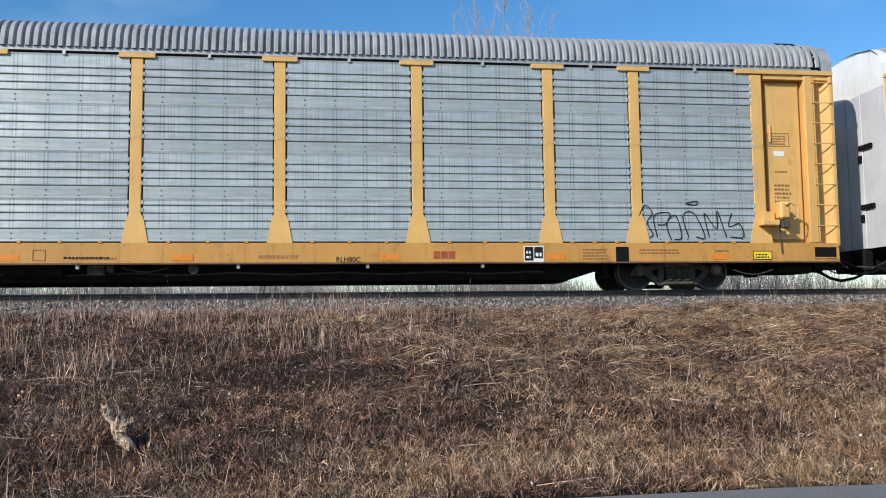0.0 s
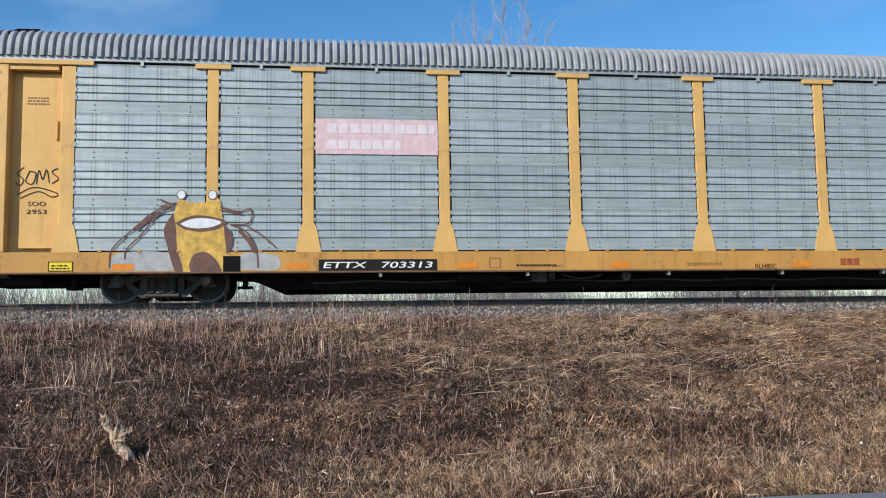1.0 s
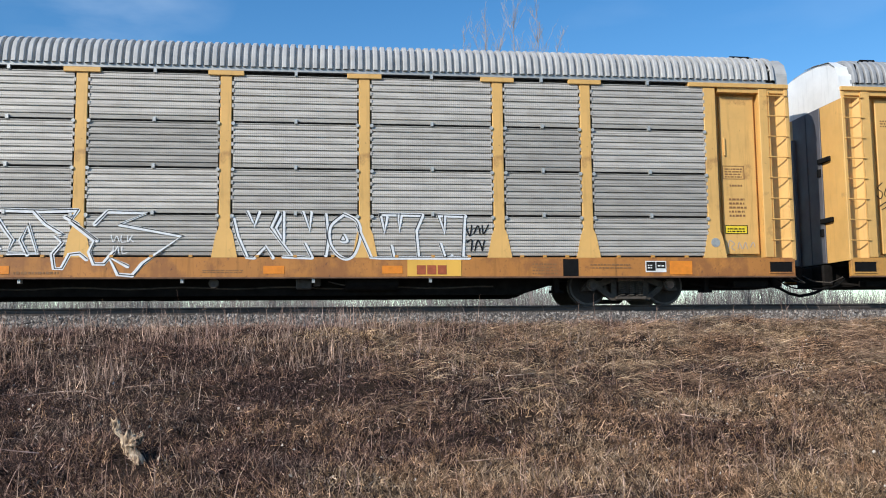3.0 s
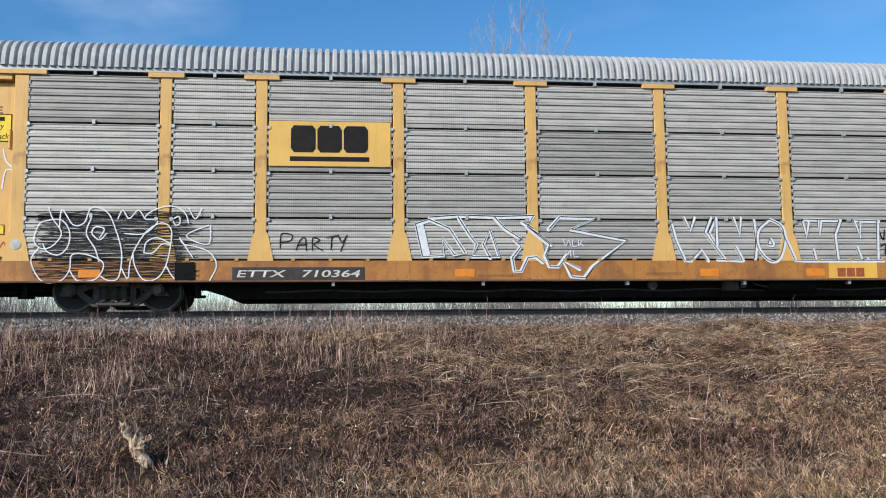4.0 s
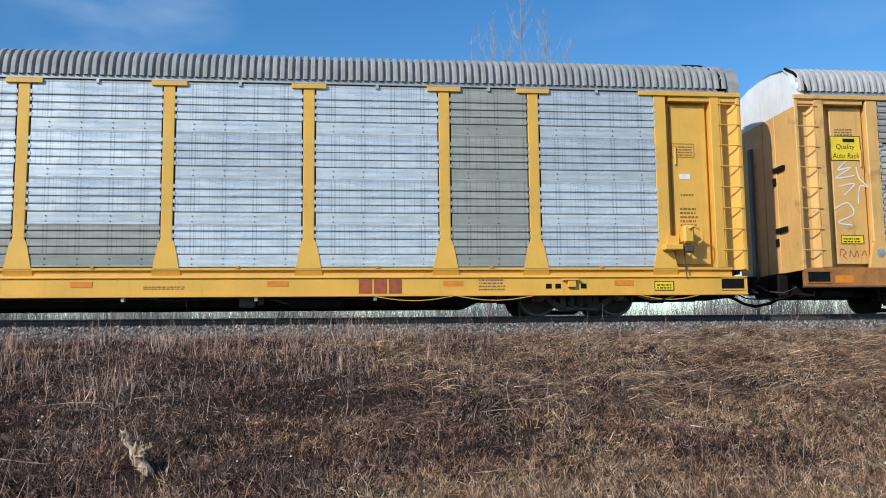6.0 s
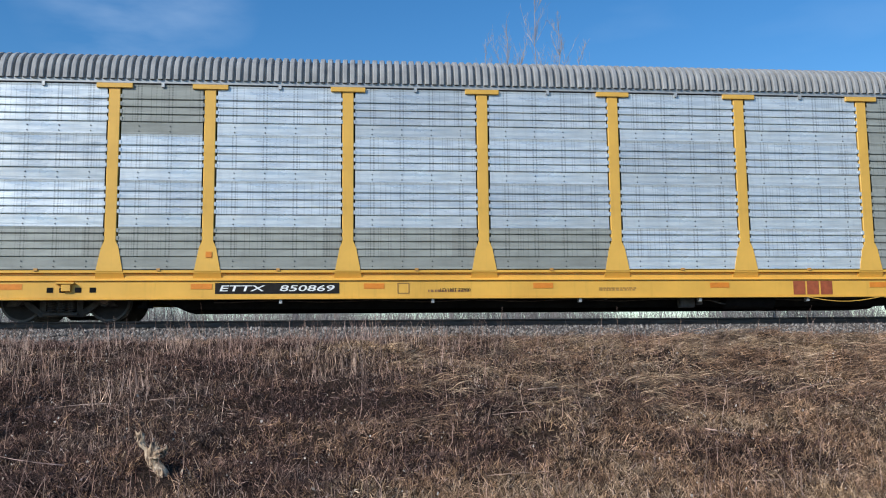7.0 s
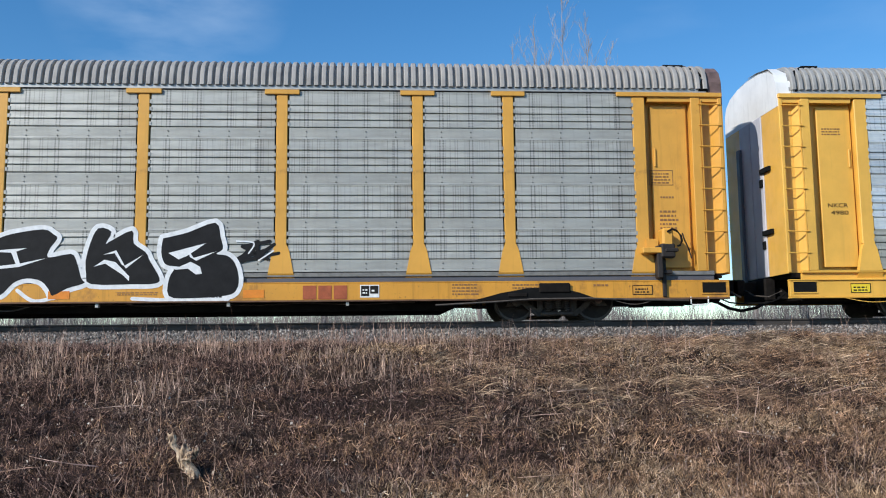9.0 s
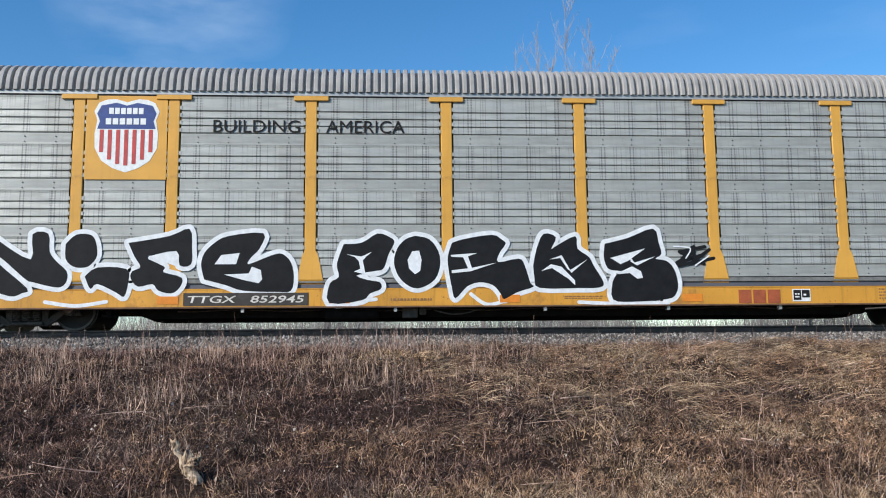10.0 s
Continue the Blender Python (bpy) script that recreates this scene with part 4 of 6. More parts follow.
for c in (car_z, car_a, car_b, car_c, car_d):
    low = c in (car_c, car_d)
    z = 0.0 if not low else -0.11
    if c is not car_c:
        bars("stencil_text", c, 9.0, 9.9, 0.80 + z, 0.93 + z, 2, ON_SILL, d_brown, 11)
    bars("stencil_text", c, 10.7, 11.05, 0.84 + z, 0.93 + z, 1, ON_SILL, d_brown, 12)
    bars("stencil_text", c, 7.75, 8.3, 0.68 + z, 0.94 + z, 4, ON_SILL, d_brown, 13)
    bars("stencil_text", c, -2.6, -1.75, 0.70 + z, 0.80 + z, 1, ON_SILL, d_brown, 14)
    bars("stencil_text", c, 1.0, 1.8, 0.72 + z, 0.80 + z, 2, ON_SILL, d_brown, 15)
    bars("stencil_text", c, -12.62, -12.2, 4.02, 4.2, 3, ON_DOOR, d_brown, 16)
    bars("stencil_text", c, 12.22, 12.62, 1.95, 2.4, 5, ON_DOOR, d_brown, 17)
    bars("stencil_text", c, 12.25, 12.55, 2.62, 2.70, 1, ON_DOOR, d_brown, 18)
    if c in (car_z, car_a, car_c):
        slab("door_label", c, 12.24, 12.48, 2.99, 3.10, ON_DOOR, d_white, "small white paper label")

# pale blue-grey car
mark(car_a, 4.55, 5.02, 0.71, 0.86, ON_SILL, d_red)
letters(car_a, "RLH80C", 2.56, 3.05, 0.64, 0.75, ON_SILL, d_black, "black stencilled code")
service_panel(car_a, 6.47, 6.90, 0.63, 0.97)
notice(car_a, 11.57, 12.01, 0.67, 0.86, ON_SILL, 1)
notice(car_a, -12.10, -11.64, 0.66, 0.85, ON_SILL, 2)
plate(car_a, -6.86, -4.43, 0.645, 0.875, "ETTX   703313", d_black)
dashes(car_a, (3.44, 6.95, 10.6, -0.7, -4.0, -7.5, -10.9), 0.68, 0.80, d_orange)
frame_box("stencil_square", car_a, -3.33, -3.09, 0.68, 0.90, ON_SILL, d_brown)
bars("stencil_text", car_a, -2.75, -1.9, 0.72, 0.80, 1, ON_SILL, d_black, 19)
# lifting pockets are black slabs, their hollow's shade painted on
part("lift_pocket", boxes((8.48, 8.76, Y0 - 0.008, Y0 + 0.05, 0.63, 0.95)), m_black, car_a, "lifting pocket, its shade painted black")
part("lift_pocket", boxes((-8.76, -8.42, Y0 - 0.008, Y0 + 0.05, 0.63, 0.95)), m_black, car_a, "lifting pocket, its shade painted black")
data_panel(car_a, 12.11, 12.62, 3.21, 3.51, 21)
letters(car_a, "SOO", -12.56, -12.22, 1.97, 2.06, ON_DOOR, d_black, "black stencilled letters")
letters(car_a, "2953", -12.58, -12.20, 1.81, 1.90, ON_DOOR, d_black, "black stencilled number")
slab("sign_board", car_a, -6.92, -4.38, 3.06, 3.80, ON_SIDE, d_pink, "faded pink sign board with worn white blocks")
for x0, x1, z0, z1 in ((-6.68, -4.45, 3.50, 3.70), (-6.68, -5.15, 3.16, 3.36)):
    x = x0
    while x < x1:
        w = 0.20
        slab("worn_block", car_a, x, min(x + w, x1), z0, z1, ON_SIDE - 0.005, d_blush)
        x += 0.235
spray(car_a, art([[(0, 70), (14, 30), (30, 60), (18, 95), (30, 140), (22, 152)], [(40, 150), (34, 70), (70, 60), (60, 100), (42, 104)], [(72, 160), (62, 100), (84, 70), (96, 150), (80, 160)],
                      [(112, 150), (100, 70), (126, 60), (150, 150), (130, 150)], [(160, 150), (150, 60), (178, 120), (180, 50), (200, 150)], [(214, 60), (206, 110), (232, 100), (240, 150), (210, 150)], [(110, 20), (134, 14), (130, 28), (108, 24)]], 9.02, 2.02, 0.0098, 0.0057), 0.022, ON_SIDE, d_graf_black, "thin black sprayed bubble letters")
spray(car_a, art([[(20, 10), (4, 30), (20, 50), (12, 70), (0, 60)], [(36, 22), (26, 56), (44, 64), (52, 30), (36, 22)], [(54, 64), (60, 18), (70, 50), (80, 16), (88, 60)], [(110, 12), (94, 24), (112, 46), (96, 62)], [(6, 100), (50, 76), (110, 96), (96, 108), (60, 90), (14, 112)]], -12.80, 2.80, 0.0072, 0.006), 0.020, ON_DOOR - 0.004, d_graf_black, "thin black sprayed tag")
# large sprayed picture, kept to plain shapes


def patch(car, outline, y, material, label, curved=True):
    """A flat sprayed area with a soft-cornered outline."""
    pts = [Vector(p) for p in outline]
    loop = smooth_line(pts + pts[:1], 4)[:-1] if curved else pts
    bm = bmesh.new()
    bm.faces.new([bm.verts.new((q.x, y, q.y)) for q in loop])
    return tagged(part("graffiti", bm, material, car, label), kind="stuff")


d_graf_wash = plain("thin_grey_wash", (0.40, 0.40, 0.39), 0.6, 0, 0.25, 5)
for o in ([(-10.93, 0.68), (-10.86, 0.98), (-10.4, 1.05), (-10.0, 1.04), (-9.74, 0.98), (-9.64, 0.67)], [(-8.42, 0.67), (-8.44, 0.95), (-8.2, 1.03), (-7.90, 1.0), (-7.66, 0.92), (-7.70, 0.67)]):
    patch(car_a, o, Y0 - 0.0032, d_graf_wash, "pale grey sprayed wash")
patch(car_a, [(-9.72, 1.84), (-9.64, 2.10), (-9.44, 2.04), (-9.05, 2.04), (-8.84, 2.10), (-8.78, 1.74), (-8.66, 1.23), (-8.70, 0.65), (-9.10, 0.62), (-9.55, 0.65), (-9.70, 1.13)], Y0 - 0.0045, d_graf_yellow, "yellow sprayed rounded shape")
patch(car_a, [(-9.74, 1.82), (-9.92, 1.50), (-9.84, 1.12), (-9.70, 0.66), (-9.54, 0.66), (-9.66, 1.12), (-9.68, 1.50)], Y0 - 0.0055, d_graf_brown, "brown sprayed side patch")
patch(car_a, [(-8.76, 1.60), (-8.60, 1.44), (-8.58, 1.20), (-8.68, 0.98), (-8.72, 1.24)], Y0 - 0.0055, d_graf_brown, "brown sprayed side patch")
patch(car_a, [(-9.39, 0.63), (-9.42, 0.78), (-9.32, 0.99), (-9.10, 1.03), (-8.92, 0.90), (-8.80, 0.70), (-8.84, 0.63)], Y0 - 0.0058, d_graf_brown, "brown sprayed patch")
patch(car_a, [(-9.70, 1.62), (-9.40, 1.76), (-9.06, 1.76), (-8.70, 1.65), (-8.86, 1.50), (-9.19, 1.44), (-9.52, 1.49)], Y0 - 0.0065, d_graf_brown, "dark sprayed lens shape")
patch(car_a, [(-9.60, 1.60), (-9.38, 1.70), (-9.06, 1.71), (-8.80, 1.64), (-8.95, 1.55), (-9.20, 1.51), (-9.46, 1.53)], Y0 - 0.0078, d_graf_white, "white sprayed lens shape")
for cx in (-9.59, -8.98):
    patch(car_a, [(cx + 0.095 * math.cos(k * math.pi / 6), 2.19 + 0.10 * math.sin(k * math.pi / 6)) for k in range(12)], Y0 - 0.0066, d_graf_brown, "dark sprayed ring", False)
    patch(car_a, [(cx + 0.078 * math.cos(k * math.pi / 6), 2.19 + 0.084 * math.sin(k * math.pi / 6)) for k in range(12)], Y0 - 0.0078, d_graf_white, "white sprayed dot", False)
spray(car_a, [[(-9.70, 1.99), (-10.11, 1.84), (-10.47, 1.53), (-10.90, 1.10), (-10.95, 0.73)], [(-9.72, 1.93), (-10.05, 1.76), (-10.34, 1.40), (-10.62, 1.10), (-10.66, 0.9)], [(-8.62, 1.59), (-8.31, 1.44), (-8.11, 1.08), (-8.07, 0.72)],
               [(-8.82, 1.95), (-8.46, 1.85), (-8.22, 1.90), (-8.25, 1.62), (-8.62, 1.59)], [(-8.82, 1.88), (-8.40, 1.80)], [(-8.30, 1.56), (-7.98, 1.36), (-7.72, 1.12)], [(-10.0, 2.09), (-9.82, 2.02), (-9.68, 2.0)], [(-10.0, 1.95), (-9.7, 2.02)]],
      0.030, Y0 - 0.009, d_graf_brown, "thin brown sprayed curves")
spray(car_a, [[(-10.0, 1.82), (-10.24, 1.68), (-10.42, 1.50)], [(-8.44, 1.46), (-8.26, 1.26), (-8.14, 1.04)]], 0.075, Y0 - 0.0085, d_graf_brown, "brown sprayed curves")

# rusty car with perforated sheets
slab("sign_board", car_b, -6.92, -4.42, 2.99, 3.93, Y0 - 0.0045, m_board, "yellow sign board with black blocks")
for x in (-6.47, -5.93, -5.39):
    part("company_mark", prism(bmesh.new(), [(x + 0.06, 3.28), (x + 0.44, 3.28), (x + 0.50, 3.36), (x + 0.50, 3.76), (x + 0.44, 3.84), (x + 0.06, 3.84), (x, 3.76), (x, 3.36)], Y0 - 0.009, Y0 - 0.017), d_black, car_b, "black block mark")
slab("company_mark", car_b, -6.49, -4.86, 3.09, 3.19, Y0 - 0.0055, d_black, "black bar under the mark")
plate(car_b, -7.62, -4.96, 0.64, 0.90, "ETTX   710364", m_soot)
slab("sign_board", car_b, -12.74, -12.02, 3.45, 4.01, ON_DOOR, d_lemon, "yellow sign with black lettering")
frame_box("notice_border", car_b, -12.74, -12.02, 3.45, 4.01, ON_DOOR - 0.005, d_black)
slab("worn_block", car_b, -12.44, -12.16, 3.87, 3.95, ON_DOOR - 0.005, d_black)
letters(car_b, "Quality", -12.60, -12.16, 3.68, 3.82, ON_DOOR - 0.001, d_black, "black lettering", 0.15)
letters(car_b, "Auto Rack", -12.70, -12.06, 3.50, 3.62, ON_DOOR - 0.001, d_black, "black lettering", 0.15)
notice(car_b, -12.62, -12.08, 1.57, 1.77, ON_DOOR, 3)
notice(car_b, 12.10, 12.62, 1.57, 1.76, ON_DOOR, 4)
data_panel(car_b, 12.10, 12.60, 2.78, 3.08, 22)
slab("company_field", car_b, 5.12, 6.24, 0.645, 0.985, ON_SILL, m_yellow["c"], "brighter yellow field on the rusty sill")
mark(car_b, 5.30, 5.95, 0.68, 0.87, ON_SILL - 0.005, d_red)
service_panel(car_b, 10.21, 10.67, 0.72, 0.96)
slab("reflector", car_b, 10.75, 11.25, 0.67, 0.96, ON_SILL, d_orange, "orange repainted patch")
dashes(car_b, (-10.6, 2.2, 4.6, -3.1, -12.9), 0.70, 0.86, d_orange)
# black slabs again for the shaded hollows of the lifting pockets
part("lift_pocket", boxes((8.41, 8.74, Y0 - 0.008, Y0 + 0.05, 0.64, 1.0)), m_black, car_b, "lifting pocket, its shade painted black")
part("lift_pocket", boxes((-8.74, -8.36, Y0 - 0.030, Y0 + 0.05, 0.64, 1.0)), m_black, car_b, "lifting pocket, its shade painted black")
for x in (-11.80, 11.80):
    part("round_tag", disc(bmesh.new(), (x, Y0 - 0.0055, 1.36), 0.10, 0.01, 20), m_steelbit, car_b, "round metal tag with a slash")
# scribbled fill with white loops
r = random.Random(12)
hatch = []
for k in range(62):
    z = 0.70 + 1.34 * k / 62
    a, b = -11.35 + r.uniform(-0.12, 0.2), -8.35 + r.uniform(-0.35, 0.12)
    n = 9
    hatch.append([(a + (b - a) * i / n, z + r.uniform(-0.02, 0.02)) for i in range(n + 1)])
spray(car_b, hatch, 0.0135, Y0 - 0.0045, d_graf_black, "black scribbled spray fill")
B1 = [[(70, 10), (88, 60), (130, 130), (90, 190), (40, 200), (10, 160), (30, 90), (70, 70), (130, 70), (165, 120), (160, 190), (120, 230), (70, 215), (50, 180)],
      [(30, 200), (0, 260), (50, 350), (130, 350), (170, 300), (180, 230), (250, 230), (320, 270), (290, 340), (210, 350), (170, 300)],
      [(120, 100), (130, 20), (180, 90), (230, 80), (260, 10), (330, 30), (370, 110), (400, 220), (390, 330), (350, 350), (310, 330)],
      [(300, 150), (320, 110), (280, 100), (265, 130), (300, 160), (330, 130)], [(260, 60), (240, 130), (280, 200), (300, 260)],
      [(400, 290), (430, 340), (440, 260), (470, 180), (520, 110), (580, 80), (620, 110), (620, 180), (600, 280), (560, 340), (500, 345), (460, 280), (450, 220)]]
B2 = [[(500, 220), (540, 220), (580, 180), (620, 180), (560, 150), (510, 170), (500, 220)], [(600, 280), (640, 340), (700, 350)], [(380, 60), (400, 20), (430, 60), (470, 20), (500, 60)],
      [(410, 130), (500, 130), (560, 70), (500, 60), (540, 20), (620, 0), (680, 30), (700, 80)], [(630, 60), (655, 50), (660, 80), (640, 90), (625, 60)], [(700, 10), (730, 60), (760, 10)],
      [(790, 90), (690, 140), (790, 180), (800, 90)], [(660, 150), (680, 180), (730, 190), (800, 220), (830, 280), (800, 350)], [(660, 150), (720, 240)]]
spray(car_b, art(B1, -11.5, 2.14, 0.0043), 0.025, Y0 - 0.0095, d_graf_white, "white sprayed looping outlines")
spray(car_b, art(B2, -11.5, 2.14, 0.0043), 0.025, Y0 - 0.0095, d_graf_white, "white sprayed looping outlines")
spray(car_b, art([[(12, 80), (18, 10), (70, 16), (60, 44), (14, 50)], [(90, 90), (110, 40), (134, 30), (140, 92)], [(96, 66), (140, 62)], [(170, 90), (172, 30), (206, 40), (178, 62), (220, 92)], [(238, 26), (300, 16)], [(266, 24), (262, 88)], [(300, 20), (316, 50), (342, 16)], [(338, 20), (310, 96)]], -6.72, 1.62, 0.0041), 0.024, ON_SIDE, d_graf_black, "thin black sprayed word")
spray(car_b, art([[(70, 0), (40, 30), (90, 20), (30, 60), (100, 50)], [(40, 90), (100, 80), (60, 120)], [(110, 20), (120, 60), (150, 90), (120, 90), (110, 150)], [(20, 170), (70, 150), (90, 190), (30, 220), (80, 230)]], -12.84, 3.42, 0.0062), 0.03, ON_DOOR - 0.004, d_graf_white, "white sprayed scrawl")
spray(car_b, art([[(0, 40), (10, 0), (40, 20), (20, 40), (40, 60)], [(60, 50), (70, 10), (90, 50), (110, 10), (120, 50)], [(140, 40), (160, 10), (170, 40)]], -12.66, 1.46, 0.0036), 0.016, ON_DOOR - 0.004, d_red, "thin red sprayed tag")
spray(car_b, art([[(0, 40), (10, 0), (40, 20), (20, 40), (40, 60)], [(60, 50), (70, 10), (90, 50), (110, 10), (120, 50)], [(140, 40), (160, 10), (170, 40)]], 12.16, 1.42, 0.0036), 0.016, ON_DOOR - 0.004, d_graf_grey, "thin grey sprayed tag")
# outlined block letters
M1 = [[(0, 40), (30, 185), (120, 180), (115, 100), (170, 175), (220, 170), (150, 60), (60, 20), (0, 40)], [(190, 10), (240, 90), (270, 130), (250, 185), (370, 185), (330, 60), (300, 130), (330, 190)],
      [(60, 10), (190, 0), (380, 5), (530, 0)], [(350, 5), (400, 60), (470, 105), (440, 110), (470, 140), (430, 190)], [(430, 190), (440, 250), (470, 250), (500, 190), (540, 185), (570, 210)]]
M2 = [[(530, 0), (500, 50), (600, 130), (580, 180), (600, 230), (640, 230), (680, 180)], [(600, 60), (650, 5), (820, 10), (700, 60), (960, 110), (800, 230), (760, 280), (700, 275), (660, 200), (740, 240)],
      [(500, 50), (560, 90), (610, 130)], [(480, 30), (530, 60)]]
spray(car_b, art(M1, -3.89, 1.97, 0.00465), 0.085, Y0 - 0.0055, d_graf_white, "white sprayed block letters", False)
spray(car_b, art(M2, -3.89, 1.97, 0.00465), 0.085, Y0 - 0.0055, d_graf_white, "white sprayed block letters", False)
spray(car_b, art([[(12, 60), (36, 170)], [(24, 50), (50, 170)]], -3.89, 1.97, 0.00465), 0.09, Y0 - 0.005, d_graf_white, "white sprayed fill", False)
spray(car_b, art(M1, -3.91, 1.99, 0.00472), 0.020, Y0 - 0.009, d_graf_black, "thin black sprayed outline", False)
spray(car_b, art(M2, -3.91, 1.99, 0.00472), 0.020, Y0 - 0.009, d_graf_black, "thin black sprayed outline", False)
spray(car_b, art([[(0, 10), (10, 40), (24, 14), (36, 40)], [(44, 12), (44, 40), (64, 40)], [(72, 12), (72, 40), (90, 12)], [(80, 26), (96, 40)], [(10, 60), (14, 90), (30, 60), (34, 90)], [(48, 62), (50, 90), (70, 88)]], -0.78, 1.52, 0.0045), 0.018, Y0 - 0.0055, d_graf_white, "small white sprayed tag")
K1 = [[(0, 30), (20, 110), (60, 200), (90, 200)], [(60, 0), (90, 60), (110, 0)], [(190, 0), (160, 70), (250, 190)], [(210, 10), (180, 70), (215, 130)], [(90, 200), (140, 150), (170, 200)], [(215, 0), (215, 130)],
      [(300, 0), (330, 80), (335, 0)], [(310, 140), (340, 200)], [(215, 195), (340, 200)], [(400, 10), (410, 120), (400, 190)]]
K2 = [[(480, 5), (420, 60), (420, 140), (470, 200), (520, 190), (550, 110), (540, 40), (480, 5)], [(480, 100), (492, 125), (470, 125), (480, 100)]]
K3 = [[(540, 60), (600, 200), (640, 200)], [(640, 10), (660, 90), (670, 20)], [(720, 5), (725, 80), (735, 5)], [(690, 150), (700, 200)], [(830, 10), (800, 80), (810, 200)], [(900, 10), (930, 90), (930, 10)], [(910, 140), (930, 200), (960, 190)], [(640, 200), (1040, 200)], [(1020, 10), (1010, 200)], [(640, 5), (830, 8)], [(900, 8), (1025, 12)]]
for lines, curved in ((K1, False), (K2, True), (K3, False)):
    spray(car_b, art(lines, 1.60, 1.95, 0.00463), 0.075, Y0 - 0.0055, d_graf_white, "white sprayed block letter edges", curved)
    spray(car_b, art(lines, 1.575, 1.965, 0.00463), 0.018, Y0 - 0.0085, d_graf_black, "thin black sprayed outline", curved)
spray(car_b, art([[(0, 10), (20, 60), (30, 10)], [(40, 50), (60, 10), (70, 50)], [(80, 10), (86, 50), (110, 8)], [(6, 90), (30, 80), (26, 130)], [(44, 130), (60, 80), (80, 130)], [(90, 84), (80, 130)]], 6.34, 1.75, 0.0044), 0.03, ON_SIDE, d_graf_black, "black sprayed tag")

# bright silver car
mark(car_c, 5.25, 6.17, 0.51, 0.80, ON_SILL, d_red)
plate(car_c, -6.90, -4.42, 0.565, 0.785, "ETTX   850869", d_black)
letters(car_c, "NKCR", -12.58, -12.13, 2.42, 2.51, ON_DOOR, d_black, "black stencilled letters")
letters(car_c, "4980", -12.52, -12.13, 2.26, 2.35, ON_DOOR, d_black, "black stencilled number")
notice(car_c, -12.28, -11.84, 0.56, 0.76, ON_SILL, 5)
notice(car_c, 11.52, 11.95, 0.55, 0.75, ON_SILL, 6)
dashes(car_c, (-11.05, -7.38, -3.92, -0.4, 3.42, 7.0, 10.65), 0.66, 0.77, d_orange)
frame_box("stencil_square", car_c, -3.23, -2.99, 0.56, 0.78, ON_SILL, d_brown)
letters(car_c, "LD LMT 72900", -2.35, -1.72, 0.60, 0.67, ON_SILL, d_black, "black stencilled load limit")
data_panel(car_c, 12.08, 12.60, 3.47, 3.78, 23)
# each hole is a flat black slab that stands for the shade inside
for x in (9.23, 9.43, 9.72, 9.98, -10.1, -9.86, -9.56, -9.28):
    slab("jacking_hole", car_c, x - 0.06, x + 0.06, 0.60, 0.70, ON_SILL, m_black, "hole in the sill, its shade painted black")
for x in (9.72, -9.78):
    part("jack_lug", boxes((x - 0.2, x + 0.16, Y0 - 0.09, Y0, 0.76, 0.80, 0.01), (x - 0.09, x + 0.09, Y0 - 0.07, Y0, 0.62, 0.78, 0.01)), m_sill["c"], car_c)
for xa, xb in ((5.6, 7.2), (7.3, 8.9), (11.2, 12.5), (-12.4, -11.1)):
    part("safety_chain", tube(bmesh.new(), [Vector((xa + (xb - xa) * k / 16, Y0 - 0.02 + 0.008 * (k % 2), 0.45 - 0.09 * math.sin(k * math.pi / 16))) for k in range(17)], 0.010, None, 4), m_sill["c"], car_c, "sagging yellow-painted chain")
slab("orange_spot", car_c, -7.10, -6.98, 1.30, 1.42, Y0 - 0.013, d_orange, "small orange spot on a post")

# dull grey car with the large graffiti
mark(car_d, 4.68, 5.62, 0.50, 0.78, ON_SILL, d_red)
service_panel(car_d, 5.86, 6.25, 0.53, 0.79)
plate(car_d, -6.78, -4.27, 0.505, 0.765, "TTGX   852945", m_soot)
notice(car_d, 11.52, 11.95, 0.55, 0.75, ON_SILL, 7, m_sill["d"], "small faded notice with dark border")
data_panel(car_d, 12.02, 12.54, 2.90, 3.23, 24)
dashes(car_d, (3.50, -3.85, -0.35, -7.3), 0.54, 0.70, d_orange)
letters(car_d, "BUILDING", -6.26, -4.48, 4.10, 4.37, ON_SIDE, d_black, "dark slogan lettering on the side")
letters(car_d, "AMERICA", -3.94, -2.30, 4.10, 4.37, ON_SIDE, d_black, "dark slogan lettering on the side")
slab("sign_board", car_d, -8.84, -7.20, 3.10, 4.86, ON_SIDE, m_yellow["d"], "yellow sign board behind a shield")


def shield(k, x, z):
    """A shield outline round x, z, k times its half width."""
    half = [(0.0, 1.02), (0.35, 1.12), (0.62, 1.10), (0.86, 1.0), (1.0, 0.72), (0.90, 0.45), (0.97, 0.0), (0.95, -0.45), (0.74, -0.85), (0.4, -1.08), (0.0, -1.22)]
    pts = half + [(-a, b) for a, b in half[-2:0:-1]]
    return [(x + a * k, z + b * k) for a, b in pts][::-1]


SX, SZ = -8.02, 4.05
part("shield", prism(bmesh.new(), shield(0.66, SX, SZ), ON_SIDE - 0.010, ON_SIDE - 0.005), d_white, car_d, "white-edged railway shield")
part("shield_chief", prism(bmesh.new(), [(SX + a * 0.60, SZ + b * 0.60) for a, b in ((-0.98, 0.18), (0.98, 0.18), (0.90, 0.45), (1.0, 0.72), (0.86, 1.0), (0.35, 1.1), (0, 1.0), (-0.35, 1.1), (-0.86, 1.0), (-1.0, 0.72), (-0.90, 0.45))], ON_SIDE - 0.015, ON_SIDE - 0.011), d_blue, car_d, "navy field of the shield")
